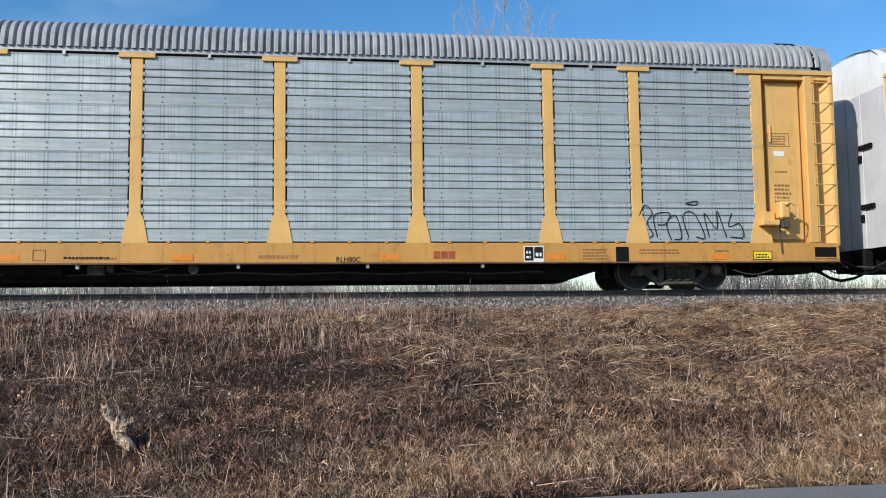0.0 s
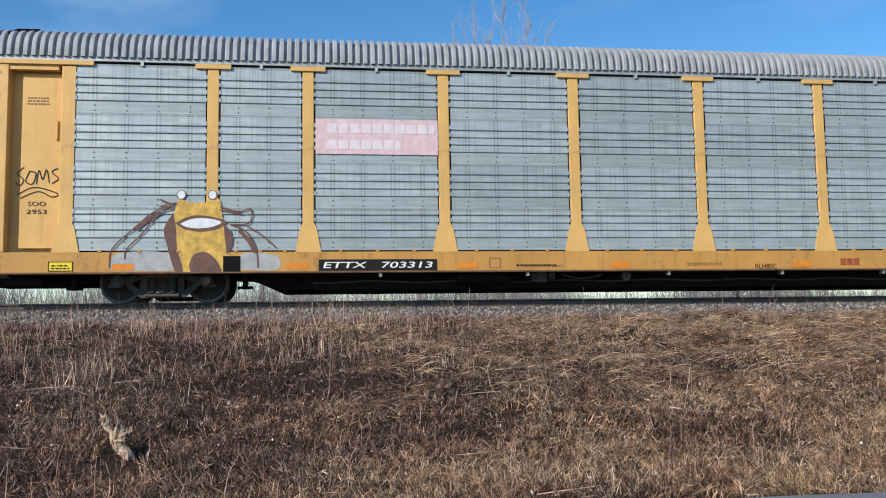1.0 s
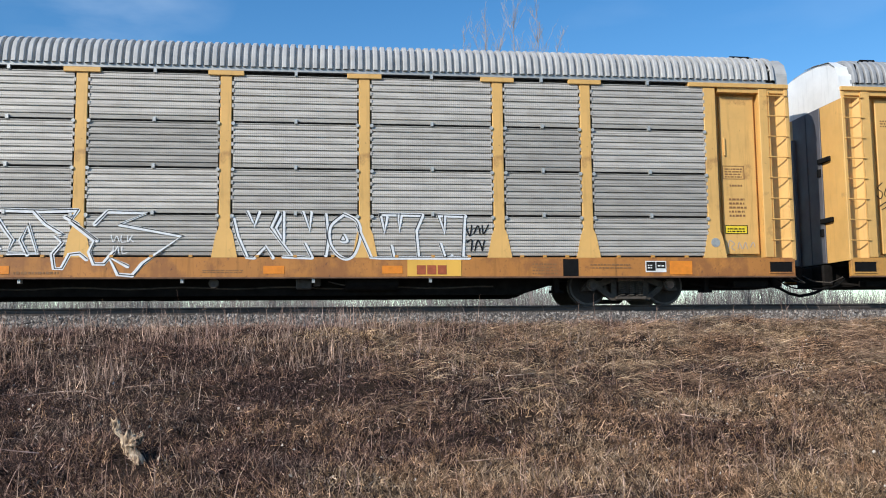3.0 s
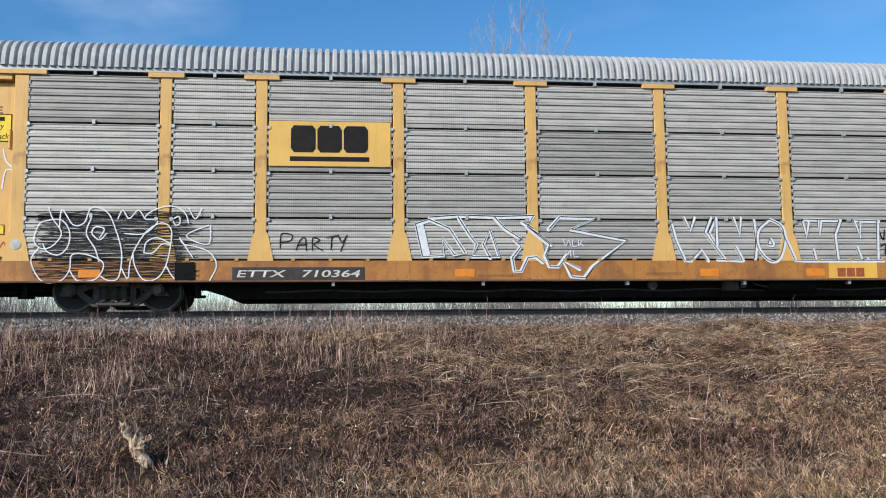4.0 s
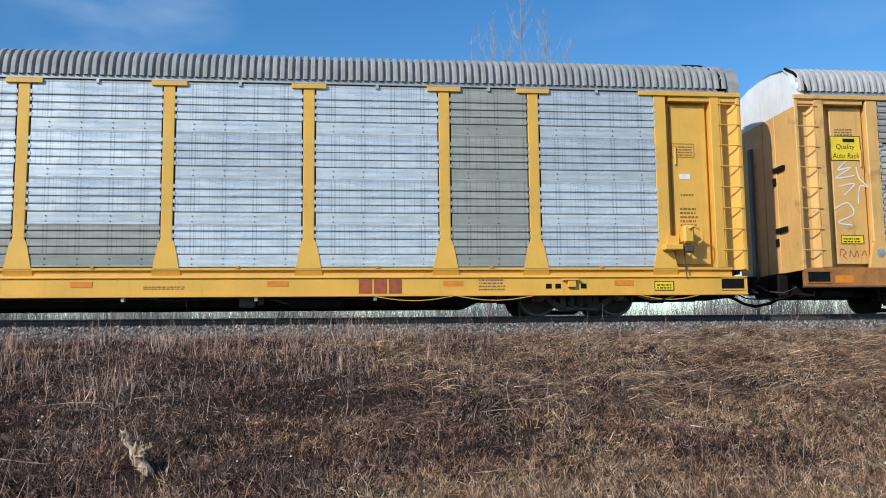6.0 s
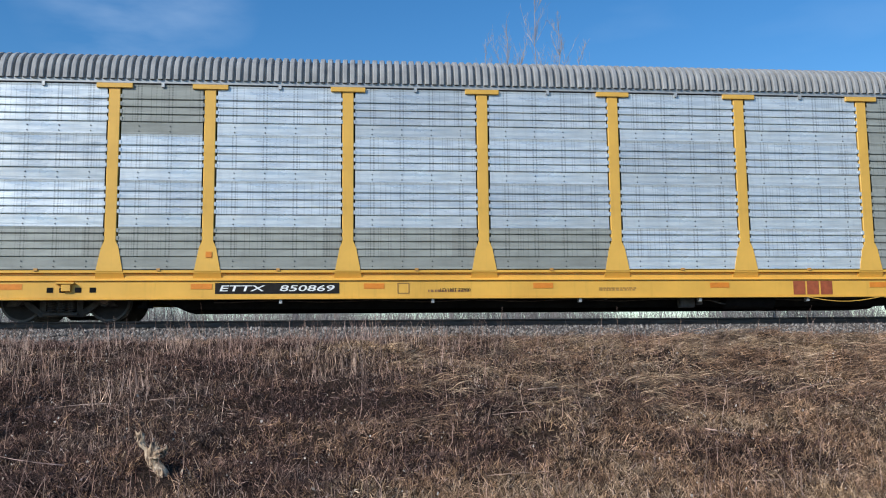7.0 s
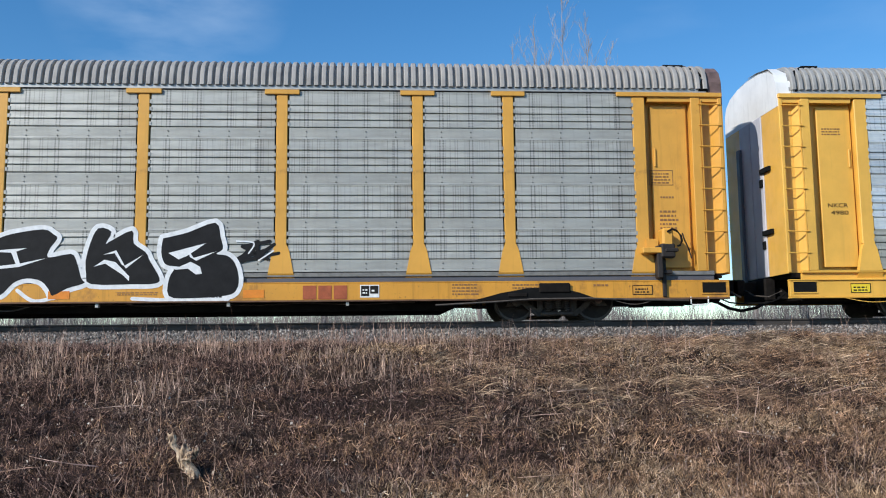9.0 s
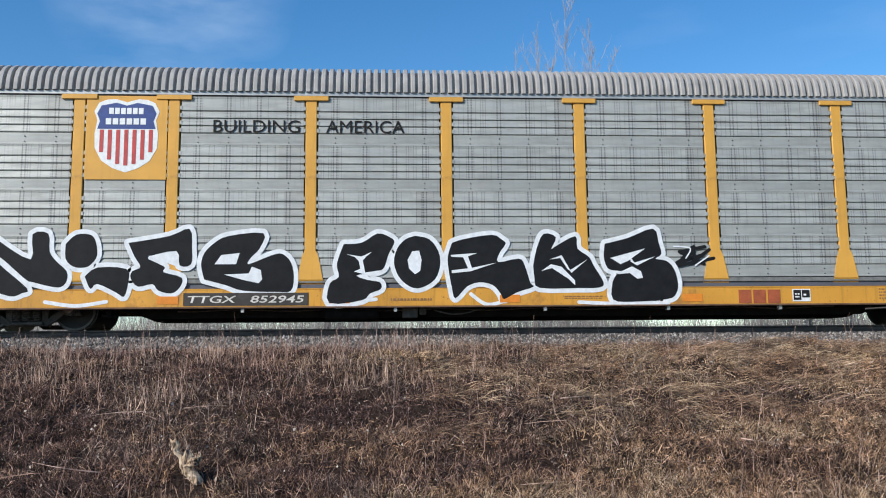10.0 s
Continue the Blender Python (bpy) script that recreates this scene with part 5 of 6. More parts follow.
for k in range(7):
    x = SX - 0.50 + k * 0.165
    zlow = SZ - 0.66 + 0.28 * (abs(k - 3) / 3) ** 2
    slab("stripe", car_d, x - 0.035, x + 0.045, zlow, SZ + 0.09, ON_SIDE - 0.011, d_scarlet)
for x0, x1, z in ((-0.36, 0.36, 0.42), (-0.42, 0.42, 0.20)):
    for k in range(6):
        w = (x1 - x0) / 6
        slab("worn_block", car_d, SX + x0 + k * w, SX + x0 + (k + 0.78) * w, SZ + z, SZ + z + 0.13, ON_SIDE - 0.016, d_white)

def wall_letter(x0, z0, outline, gaps=()):
    """One sprayed letter: black body, fat white edge, white gaps cut into it; metres from its west foot."""
    body = [Vector((x0 + u, z0 + v)) for u, v in outline]
    fill, white, cut = bmesh.new(), bmesh.new(), bmesh.new()
    loop = smooth_line(body + body[:1], 3)
    fill.faces.new([fill.verts.new((q.x, Y0 - 0.0085, q.y)) for q in loop[:-1]])
    for k, (p, q) in enumerate(zip(loop, loop[1:])):
        ribbon(white, [p, (p + q) / 2, q], 0.185, Y0 - 0.004 - 0.0006 * (k % 6))
    letter = part("graffiti_letter", fill, d_graf_black, car_d, "large solid black sprayed letter")
    tagged(part("letter_outline", white, d_graf_white, letter, "white sprayed outline"), kind="stuff")
    for k, g in enumerate(gaps):
        cut.faces.new([cut.verts.new((x0 + u, Y0 - 0.0105 - 0.0003 * k, z0 + v)) for u, v in g])
    if gaps:
        tagged(part("letter_gap", cut, d_graf_white, letter, "white sprayed gap"), kind="stuff")
    else:
        cut.free()


wall_letter(-10.75, 0.72, [(0.06, 1.36), (0.32, 1.1), (0.94, 0.74), (0.95, 1.25), (1.26, 1.26), (1.3, 0.9), (1.44, 0.7), (1.65, 0.5), (1.66, 0.3), (1.55, 0.18), (1.35, 0.19), (1.0, 0.28), (0.85, 0.34), (0.33, 0.79), (0.29, 0.68), (0.89, 0.16), (0.8, 0.06), (0.55, 0.0), (0.11, 0.23), (0.0, 0.78)])
wall_letter(-9.14, 1.29, [(0.0, 0.48), (0.2, 0.67), (0.48, 0.67), (0.59, 0.53), (0.63, 0.25), (0.52, 0.07), (0.39, 0.0), (0.17, 0.02), (0.01, 0.18)])
wall_letter(-8.74, 0.7, [(0.0, 0.41), (0.24, 0.59), (0.82, 0.56), (0.86, 0.29), (0.79, 0.0), (0.62, 0.09), (0.25, 0.26), (0.12, 0.16)])
wall_letter(-7.9, 0.76, [(0.0, 1.03), (0.81, 1.17), (1.21, 1.32), (1.27, 0.92), (1.26, 0.59), (1.03, 0.57), (0.96, 0.86), (0.4, 0.74), (0.58, 0.62), (0.74, 0.53), (0.72, 0.43), (1.08, 0.32), (1.04, 0.11), (0.87, 0.0), (0.62, 0.06), (0.5, 0.19), (0.22, 0.14), (0.07, 0.3), (0.09, 0.45), (0.25, 0.54), (0.13, 0.75)],
            [[(0.4, 0.76), (0.93, 0.85), (0.96, 0.55), (0.78, 0.62), (0.69, 0.57), (0.58, 0.64)]])
wall_letter(-6.44, 0.78, [(0.07, 0.26), (0.0, 0.55), (0.06, 0.8), (0.26, 1.01), (0.54, 1.15), (1.24, 1.21), (1.17, 0.89), (1.01, 0.72), (0.95, 0.57), (1.41, 0.75), (1.63, 0.78), (1.81, 0.6), (1.87, 0.31), (1.81, 0.02), (1.53, 0.0), (0.85, 0.03), (0.51, 0.14)],
            [[(0.27, 0.57), (0.4, 0.76), (0.77, 0.8), (0.7, 0.57)], [(0.46, 0.36), (0.96, 0.38), (1.02, 0.52), (1.2, 0.45), (1.23, 0.26), (1.16, 0.18), (0.84, 0.25)]])
wall_letter(-3.85, 0.55, [(0.29, 1.21), (0.66, 1.24), (0.98, 1.43), (1.24, 1.35), (1.33, 1.24), (1.21, 1.0), (1.14, 0.77), (1.06, 0.67), (0.85, 0.61), (0.55, 0.56), (0.77, 0.47), (1.03, 0.42), (1.05, 0.28), (0.83, 0.19), (0.66, 0.05), (0.0, 0.0), (0.01, 0.4), (0.19, 0.53), (0.15, 0.77), (0.21, 1.0)],
            [[(0.35, 1.0), (0.65, 0.95), (0.87, 1.05), (0.75, 0.95), (0.68, 0.87), (0.73, 0.62), (1.07, 0.67), (0.85, 0.55), (0.5, 0.64), (0.63, 0.7), (0.6, 0.85), (0.52, 0.94)]])
wall_letter(-2.53, 0.85, [(0.44, 1.08), (0.73, 1.01), (0.92, 0.75), (0.95, 0.46), (0.84, 0.17), (0.55, 0.0), (0.32, 0.03), (0.1, 0.23), (0.0, 0.53), (0.07, 0.82), (0.24, 1.01)],
            [[(0.38, 0.76), (0.52, 0.77), (0.57, 0.58), (0.54, 0.35), (0.43, 0.28), (0.31, 0.4), (0.28, 0.58)]])
wall_letter(-1.42, 0.61, [(0.09, 1.17), (0.33, 1.25), (0.92, 1.34), (1.13, 1.24), (1.21, 1.15), (1.08, 0.96), (1.05, 0.77), (1.48, 0.84), (1.6, 0.7), (1.71, 0.34), (1.77, 0.25), (1.43, 0.14), (1.16, 0.0), (1.09, 0.11), (0.93, 0.29), (0.65, 0.35), (0.39, 0.26), (0.15, 0.02), (0.08, 0.24), (0.02, 0.59), (0.0, 0.88)],
            [[(0.06, 0.92), (0.62, 0.96), (0.42, 0.89), (0.5, 0.65), (1.02, 0.76), (0.48, 0.58), (0.08, 0.54), (0.08, 0.6), (0.42, 0.64), (0.32, 0.87), (0.08, 0.88)]])
wall_letter(0.36, 0.83, [(0.0, 0.48), (0.08, 0.83), (0.23, 1.14), (0.49, 1.07), (0.39, 0.83), (0.5, 0.89), (0.9, 1.09), (0.94, 0.83), (1.18, 0.65), (1.27, 0.47), (1.47, 0.12), (1.37, 0.01), (0.92, 0.0), (0.12, 0.01), (0.02, 0.22)],
            [[(0.34, 0.6), (0.6, 0.69), (0.78, 0.37), (0.72, 0.39), (0.57, 0.63)], [(0.17, 0.36), (0.37, 0.5), (0.59, 0.45), (0.87, 0.16), (0.87, 0.06), (0.74, 0.19), (0.39, 0.42)], [(0.76, 0.37), (1.14, 0.6), (0.8, 0.32)]])
wall_letter(1.85, 0.54, [(0.03, 1.22), (0.52, 1.34), (1.07, 1.54), (1.18, 1.24), (1.23, 1.0), (1.1, 0.9), (1.32, 0.86), (1.48, 0.7), (1.56, 0.4), (1.51, 0.16), (1.31, 0.05), (0.59, 0.0), (0.17, 0.05), (0.17, 0.41), (0.27, 0.62), (0.08, 0.7), (0.0, 0.94)],
            [[(0.14, 0.92), (0.89, 1.12), (0.52, 0.86), (0.35, 0.79)], [(0.17, 0.66), (0.37, 0.64), (0.59, 0.74), (0.78, 0.64), (0.82, 0.5), (0.7, 0.48), (0.54, 0.6), (0.29, 0.58)], [(0.55, 0.96), (0.65, 0.82), (1.1, 0.95), (0.7, 0.76), (0.57, 0.84)]])
spray(car_d, [[(-9.5, 0.60), (-8.9, 0.52), (-8.3, 0.60)], [(-3.6, 0.56), (-2.9, 0.62)], [(-0.95, 0.72), (-0.6, 0.50), (-0.1, 0.62)], [(1.3, 0.54), (2.2, 0.50), (3.2, 0.52)]], 0.075, Y0 - 0.0045, d_graf_white, "white sprayed drips")
r = random.Random(31)
spray(car_d, [[(3.35 + r.uniform(0, 0.8), 1.28 + r.uniform(0, 0.42)), (3.45 + r.uniform(0, 0.8), 1.28 + r.uniform(0, 0.42))] for k in range(9)], 0.07, Y0 - 0.0045, d_graf_black, "small dark sprayed tag")
spray(car_d, [[(3.35, 1.70), (3.7, 1.66), (3.6, 1.45)], [(3.8, 1.3), (4.1, 1.5)]], 0.03, Y0 - 0.009, d_graf_white, "small pale sprayed tag")
bars("stencil_text", car_d, 2.75, 3.2, 0.55, 0.64, 1, ON_SILL, d_black, 40)
# no real opening: a black plate carries the cut-out's shade
part("sill_cutout", prism(bmesh.new(), [(8.2, 0.455), (8.75, 0.60), (9.3, 0.70), (9.9, 0.72), (10.4, 0.60), (10.8, 0.455)], Y0 - 0.034, Y0 + 0.02), m_black, car_d, "cut-out in the sill over the truck, its shade painted black")
part("brake_rod", tube(bmesh.new(), [Vector((x, Y0 - 0.05, z)) for x, z in ((7.4, 0.36), (8.6, 0.42), (9.4, 0.47), (10.6, 0.48), (11.6, 0.44), (12.7, 0.42))], 0.02, None, 5), m_truck, car_d)
part("cutout_gear", boxes((9.55, 10.2, Y0 - 0.07, Y0 - 0.03, 0.60, 0.80, 0.02), (8.9, 9.3, Y0 - 0.06, Y0 - 0.03, 0.52, 0.60, 0.01)), m_dark, car_d)

part("step_stirrup", tube(bmesh.new(), [Vector((x, Y0 - 0.01, z)) for x, z in ((12.76, 0.50), (12.76, 0.36), (12.80, 0.33), (13.09, 0.33), (13.13, 0.36), (13.13, 0.50))], 0.016, None, 6), d_white, car_d, "white step stirrup under the sill")



# ---- loose nature: stones, dead grass, leaves, brush and trees ----
def quick_mesh(name, verts, faces, material, smooth=False):
    """A mesh from arrays; all faces have the same number of corners."""
    me = bpy.data.meshes.new(name)
    n, k = len(faces), faces.shape[1]
    me.vertices.add(len(verts))
    me.vertices.foreach_set("co", np.ascontiguousarray(verts, dtype=np.float32).ravel())
    me.loops.add(n * k)
    me.loops.foreach_set("vertex_index", np.ascontiguousarray(faces, dtype=np.int32).ravel())
    me.polygons.add(n)
    me.polygons.foreach_set("loop_start", np.arange(0, n * k, k, dtype=np.int32))
    me.update(calc_edges=True)
    me.materials.append(material)
    return me


rs = np.random.RandomState(7)
GX, GY = np.arange(-32, 40.01, 0.15), np.arange(7.0, 17.6, 0.15)
GZ = np.array([[ground_z(x, y) for x in GX] for y in GY])


def soil(x, y):
    """Height of the bank by bilinear lookup."""
    fx, fy = np.clip((x - GX[0]) / 0.15, 0, len(GX) - 1.001), np.clip((y - GY[0]) / 0.15, 0, len(GY) - 1.001)
    i, j = fx.astype(int), fy.astype(int)
    a, b = fx - i, fy - j
    return (GZ[j, i] * (1 - a) + GZ[j, i + 1] * a) * (1 - b) + (GZ[j + 1, i] * (1 - a) + GZ[j + 1, i + 1] * a) * b


def field(x, y, sx, sy, seed):
    """A smooth random field of about -1 to 1."""
    q = np.random.RandomState(seed)
    out = np.zeros_like(x)
    for k in range(7):
        a, p = q.uniform(-1, 1, 2), q.uniform(0, 6.28)
        out += np.sin(a[0] * x * sx * 3 + a[1] * y * sy * 3 + p)
    return out / 3.0


def bank_points(n, far=0.12, y0=7.55, y1=16.95):
    """Random places on the bank, thicker where the road passes it."""
    y = y0 + (y1 - y0) * rs.uniform(0, 1, n) ** 1.15
    x = y * rs.uniform(-0.46, 0.80, n)
    out = rs.uniform(0, 1, n) < far
    x[out] = rs.uniform(-31, 38, out.sum())
    return x, y


def blades(x, y, z, length, azimuth, lift, droop, width, seg=3):
    """Curved tapering blades as ribbons: arrays in, vertices and quads out."""
    n = len(x)
    t = np.linspace(0, 1, seg + 1)
    run = length * np.cos(lift)
    px = x[:, None] + (run * np.cos(azimuth))[:, None] * t
    py = y[:, None] + (run * np.sin(azimuth))[:, None] * t
    pz = z[:, None] + (length * np.sin(lift))[:, None] * t - (droop * length)[:, None] * t ** 2
    bend = (rs.uniform(-0.25, 0.25, n) * length)[:, None] * np.sin(t * 3.14)
    px, py = px - bend * np.sin(azimuth)[:, None], py + bend * np.cos(azimuth)[:, None]
    P = np.stack([px, py, pz], 2)
    d = P[:, -1] - P[:, 0]
    v = np.stack([rs.uniform(-0.5, 0.5, n), -np.ones(n), rs.uniform(-0.2, 0.7, n)], 1)
    s = np.cross(d, v)
    s /= np.linalg.norm(s, axis=1, keepdims=True) + 1e-9
    w = width[:, None] * (1 - 0.75 * t) / 2
    L, R = P + s[:, None, :] * w[:, :, None], P - s[:, None, :] * w[:, :, None]
    V = np.stack([L, R], 2).reshape(-1, 3)
    base = (np.arange(n) * 2 * (seg + 1))[:, None]
    F = np.concatenate([base + np.array([[2 * k, 2 * k + 1, 2 * k + 3, 2 * k + 2]]) for k in range(seg)], 0)
    return V, F


def straw(name, stops, dark):
    m = Mat(name, 0.75)
    tone = m.ramp(m.island(), *stops)
    patch = m.ramp(m.noise(0.5, 4), (0.36, (0.68, 0.58, 0.56)), (0.46, (1.0, 0.84, 0.74)), (0.54, (0.95, 0.90, 0.84)), (0.64, (1.25, 1.10, 0.90)))
    col = m.mix(1.0, tone, patch, "MULTIPLY")
    speck = m.ramp(m.noise(7.5, 6, (1, 1, 1), "Object", 0.65), (0.38, dark - 0.38), (0.5, 0.9), (0.62, 1.55))
    m.b.inputs["Specular IOR Level"].default_value = 0.2
    return m.done(m.mix(1.0, col, speck, "MULTIPLY"))


m_straw = straw("tan_dead_grass", ((0.0, (0.048, 0.031, 0.023)), (0.28, (0.161, 0.106, 0.067)), (0.58, (0.380, 0.265, 0.167)), (0.82, (0.550, 0.399, 0.266)), (1.0, (0.703, 0.555, 0.421))), 0.7)
m_weed = straw("brown_dead_weeds", ((0.0, (0.013, 0.008, 0.009)), (0.50, (0.048, 0.030, 0.027)), (0.73, (0.157, 0.102, 0.083)), (0.90, (0.313, 0.222, 0.182)), (1.0, (0.532, 0.417, 0.361))), 0.7)
m_stem = straw("pale_dead_stems", ((0.0, (0.152, 0.103, 0.088)), (0.5, (0.342, 0.248, 0.205)), (1.0, (0.570, 0.443, 0.382))), 0.8)
m_mat = straw("bleached_brown_grass", ((0.0, (0.053, 0.036, 0.027)), (0.4, (0.161, 0.110, 0.075)), (0.75, (0.324, 0.234, 0.158)), (1.0, (0.562, 0.447, 0.320))), 0.7)


def tan_share(x, y):
    """Where the tan grass outgrows the brown weeds: to the east, and at the foot of the bank."""
    east = 0.43 + 0.10 * (x - 3.0)
    foot = 0.34 * np.exp(-((x + 0.9) / 1.3) ** 2 - ((y - 8.6) / 0.7) ** 2) + 0.26 * np.clip((9.8 - y) / 1.5, 0, 1) * np.clip((x + 3) / 3, 0, 1)
    return np.clip(east + foot + 0.38 * field(x, y, 0.8, 0.9, 14), 0.04, 0.94)


def clear(x, y):
    """Keeps the hollow before the broken stump open."""
    undercut = (((x - 3.1) / 1.4) ** 2 + ((y - 14.9 + 0.12 * (x - 3.1)) / 0.26) ** 2 > 1) | (rs.uniform(0, 1, len(x)) < 0.25)
    return undercut & ((((x + 1.72) / 0.30) ** 2 + ((y - 9.22) / 0.40) ** 2 > 1) & (((x + 1.95) / 0.22) ** 2 + ((y - 8.95) / 0.3) ** 2 > 1)) | (rs.uniform(0, 1, len(x)) < 0.12)


# lying blades, and tufts that stand from one root
n = 70000
x, y = bank_points(n)
right = np.clip((x - 3) / 4, 0, 1) * np.clip((y - 11) / 3, 0, 1)
az = -1.57 + 1.6 * field(x, y, 0.9, 0.9, 3) + rs.normal(0, 1.5, n) * (1 - 0.5 * right) + right * 1.1
lift = np.abs(rs.normal(0.4, 0.42, n)) * (1 - 0.6 * right)
length = rs.uniform(0.04, 0.14, n) * (1 + 1.3 * right)
base = rs.uniform(0, 0.08, n)
tx, ty = bank_points(12000)
size = rs.uniform(0.5, 1.4, 12000)
who = rs.randint(0, 12000, 370000)
m2 = len(who)
x = np.concatenate([x, tx[who] + rs.normal(0, 0.05, m2)])
y = np.concatenate([y, ty[who] + rs.normal(0, 0.05, m2)])
az = np.concatenate([az, rs.uniform(0, 6.28, m2)])
lift = np.concatenate([lift, rs.normal(1.15, 0.36, m2)])
length = np.concatenate([length, rs.uniform(0.05, 0.16, m2) * size[who] * (1 + 0.35 * np.clip((11 - ty[who]) / 2, 0, 1))])
base = np.concatenate([base, rs.uniform(-0.01, 0.03, m2)])
share = rs.uniform(0, 1, len(x)) < tan_share(x, y)
for keep, name, mat, label in ((share, "dry_grass", m_straw, "matted tan dead grass on the bank"), (~share, "dead_weeds", m_weed, "tangled dark brown dead weeds on the bank")):
    k = keep & clear(x, y) & (y < 17.0) & (field(x, y, 1.7, 2.4, 33) + rs.normal(0, 0.25, len(x)) > -1.8)
    n = k.sum()
    V, F = blades(x[k], y[k], soil(x[k], y[k]) - 0.01 + base[k], length[k], az[k], lift[k], rs.uniform(0.1, 0.7, n) * np.abs(lift[k]) * 0.8, rs.uniform(0.0045, 0.0105, n), 2)
    tagged(new(name, quick_mesh(name, V, F, mat)), label, "grass", "", "stuff")

# standing stems, thickest along the upper bank to the west
n = 46000
x, y = bank_points(n, 0.12)
west = np.clip(1.05 - np.maximum(0, x - 0.5) / 2.6, 0.10, 1)
rise = np.clip((y - 11.3 - 0.9 * field(x, y, 0.9, 0.3, 61)) / 3.6, 0, 1)
keep = rs.uniform(0, 1, n) < np.clip(0.014 + 0.27 * rise * west * (0.55 + 1.0 * field(x, y, 1.9, 0.9, 9)), 0.014, 1)
x, y = x[keep], y[keep]
n = len(x)
V, F = blades(x, y, soil(x, y) - 0.02, rs.uniform(0.20, 0.62, n), rs.uniform(0, 6.28, n), rs.normal(1.42, 0.13, n), rs.uniform(0, 0.10, n), rs.uniform(0.006, 0.011, n))
tagged(new("dead_stems", quick_mesh("dead_stems", V, F, m_stem)), "pale upright dead weed stems on the bank", "weeds", "", "stuff")

# long grass combed over by the wind, in locks, on the upper bank to the east
locks = 420
lx, ly = 12.5 - 12.0 * rs.uniform(0, 1, locks) ** 1.2, 10.2 + 6.6 * rs.uniform(0, 1, locks) ** 0.75
ldir = -0.95 + 1.1 * field(lx, ly, 0.8, 0.8, 52) + rs.normal(0, 0.4, locks)
who = rs.randint(0, locks, 12000)
n = len(who)
x, y = lx[who] + rs.normal(0, 0.13, n), np.minimum(ly[who] + rs.normal(0, 0.09, n), 16.9)
V, F = blades(x, y, soil(x, y) + rs.uniform(0.02, 0.13, n), rs.uniform(0.22, 0.62, n), ldir[who] + rs.normal(0, 0.16, n), rs.normal(0.42, 0.22, n), rs.uniform(0.35, 0.75, n), rs.uniform(0.005, 0.009, n))
tagged(new("combed_grass", quick_mesh("combed_grass", V, F, m_mat)), "long tan dead grass lying in combed locks", "grass", "", "stuff")

# fallen stalks, lying any way
n = 70
x, y = bank_points(n, 0.05)
V, F = blades(x, y, soil(x, y) + rs.uniform(0.05, 0.16, n), rs.uniform(0.4, 1.0, n), rs.uniform(0, 6.28, n), rs.normal(0.08, 0.15, n), rs.uniform(0, 0.1, n), rs.uniform(0.008, 0.014, n))
tagged(new("fallen_stalks", quick_mesh("fallen_stalks", V, F, m_stem)), "long thin fallen stalks across the bank", "weeds", "", "stuff")

# pale fringe of grass at the edge of the stones
n = 21000
x, y = rs.uniform(-13, 20, n), 16.45 + np.abs(rs.normal(0, 0.36, n))
z = np.where(y < 16.9, soil(x, np.minimum(y, 17)), np.interp(y, [16.85, 17.75], [-0.45, -0.20])) - 0.01
V, F = blades(x, y, z, rs.uniform(0.06, 0.22, n), rs.uniform(0, 6.28, n), np.abs(rs.normal(0.9, 0.4, n)), rs.uniform(0.1, 0.4, n), rs.uniform(0.005, 0.010, n))
tagged(new("grass_fringe", quick_mesh("grass_fringe", V, F, m_stem)), "short pale straw along the edge of the stone bed", "grass", "", "stuff")

# tall single stalks by the rail
n = 26
x, y = rs.uniform(-9, 15, n), rs.uniform(15.8, 17.6, n)
V, F = blades(x, y, np.where(y < 16.9, soil(x, np.minimum(y, 17)), -0.36), rs.uniform(0.35, 0.75, n), rs.uniform(0, 6.28, n), rs.normal(1.45, 0.1, n), rs.uniform(0, 0.05, n), rs.uniform(0.008, 0.013, n))
tagged(new("tall_stalks", quick_mesh("tall_stalks", V, F, m_stem)), "tall thin pale stalks beside the stone bed", "weeds", "", "stuff")

# dead leaves, small and pale
ml = Mat("bleached_leaf", 0.7)
m_leaf = ml.done(ml.ramp(ml.island(), (0.0, (0.20, 0.13, 0.08)), (0.6, (0.44, 0.36, 0.28)), (1.0, (0.62, 0.57, 0.50))))
n = 3200
x, y = bank_points(n, 0.05)
c = np.stack([x, y, soil(x, y) + rs.uniform(0.03, 0.11, n)], 1)
a, b = rs.normal(0, 1, (n, 3)), rs.normal(0, 1, (n, 3))
a /= np.linalg.norm(a, axis=1, keepdims=True)
b -= a * (a * b).sum(1, keepdims=True)
b /= np.linalg.norm(b, axis=1, keepdims=True)
sz = np.where(rs.uniform(0, 1, n) < 0.05, rs.uniform(0.020, 0.030, n), rs.uniform(0.008, 0.019, n))[:, None]
V = np.stack([c - a * sz, c - b * sz * 0.6, c + a * sz, c + b * sz * 0.6 + np.array([0, 0, 0.01])], 1).reshape(-1, 3)
tagged(new("dead_leaves", quick_mesh("dead_leaves", V, np.arange(4 * n).reshape(-1, 4), m_leaf)), "small bleached dead leaves caught in the grass", "leaves", "", "stuff")

# crushed stones of the bed
mst = Mat("crushed_stone", 0.85)
m_stone = mst.done(mst.mix(mst.ramp(mst.noise(40, 4), (0.4, 0.0), (0.6, 0.5)), mst.ramp(mst.island(), (0.0, (0.028, 0.025, 0.024)), (0.4, (0.105, 0.092, 0.083)), (0.75, (0.25, 0.222, 0.195)), (1.0, (0.52, 0.475, 0.42))), (0.14, 0.12, 0.10)))
n = 38000
x = np.where(rs.uniform(0, 1, n) < 0.86, rs.uniform(-9, 16, n), rs.uniform(-32, 38, n))
y = rs.uniform(16.8, 18.75, n)
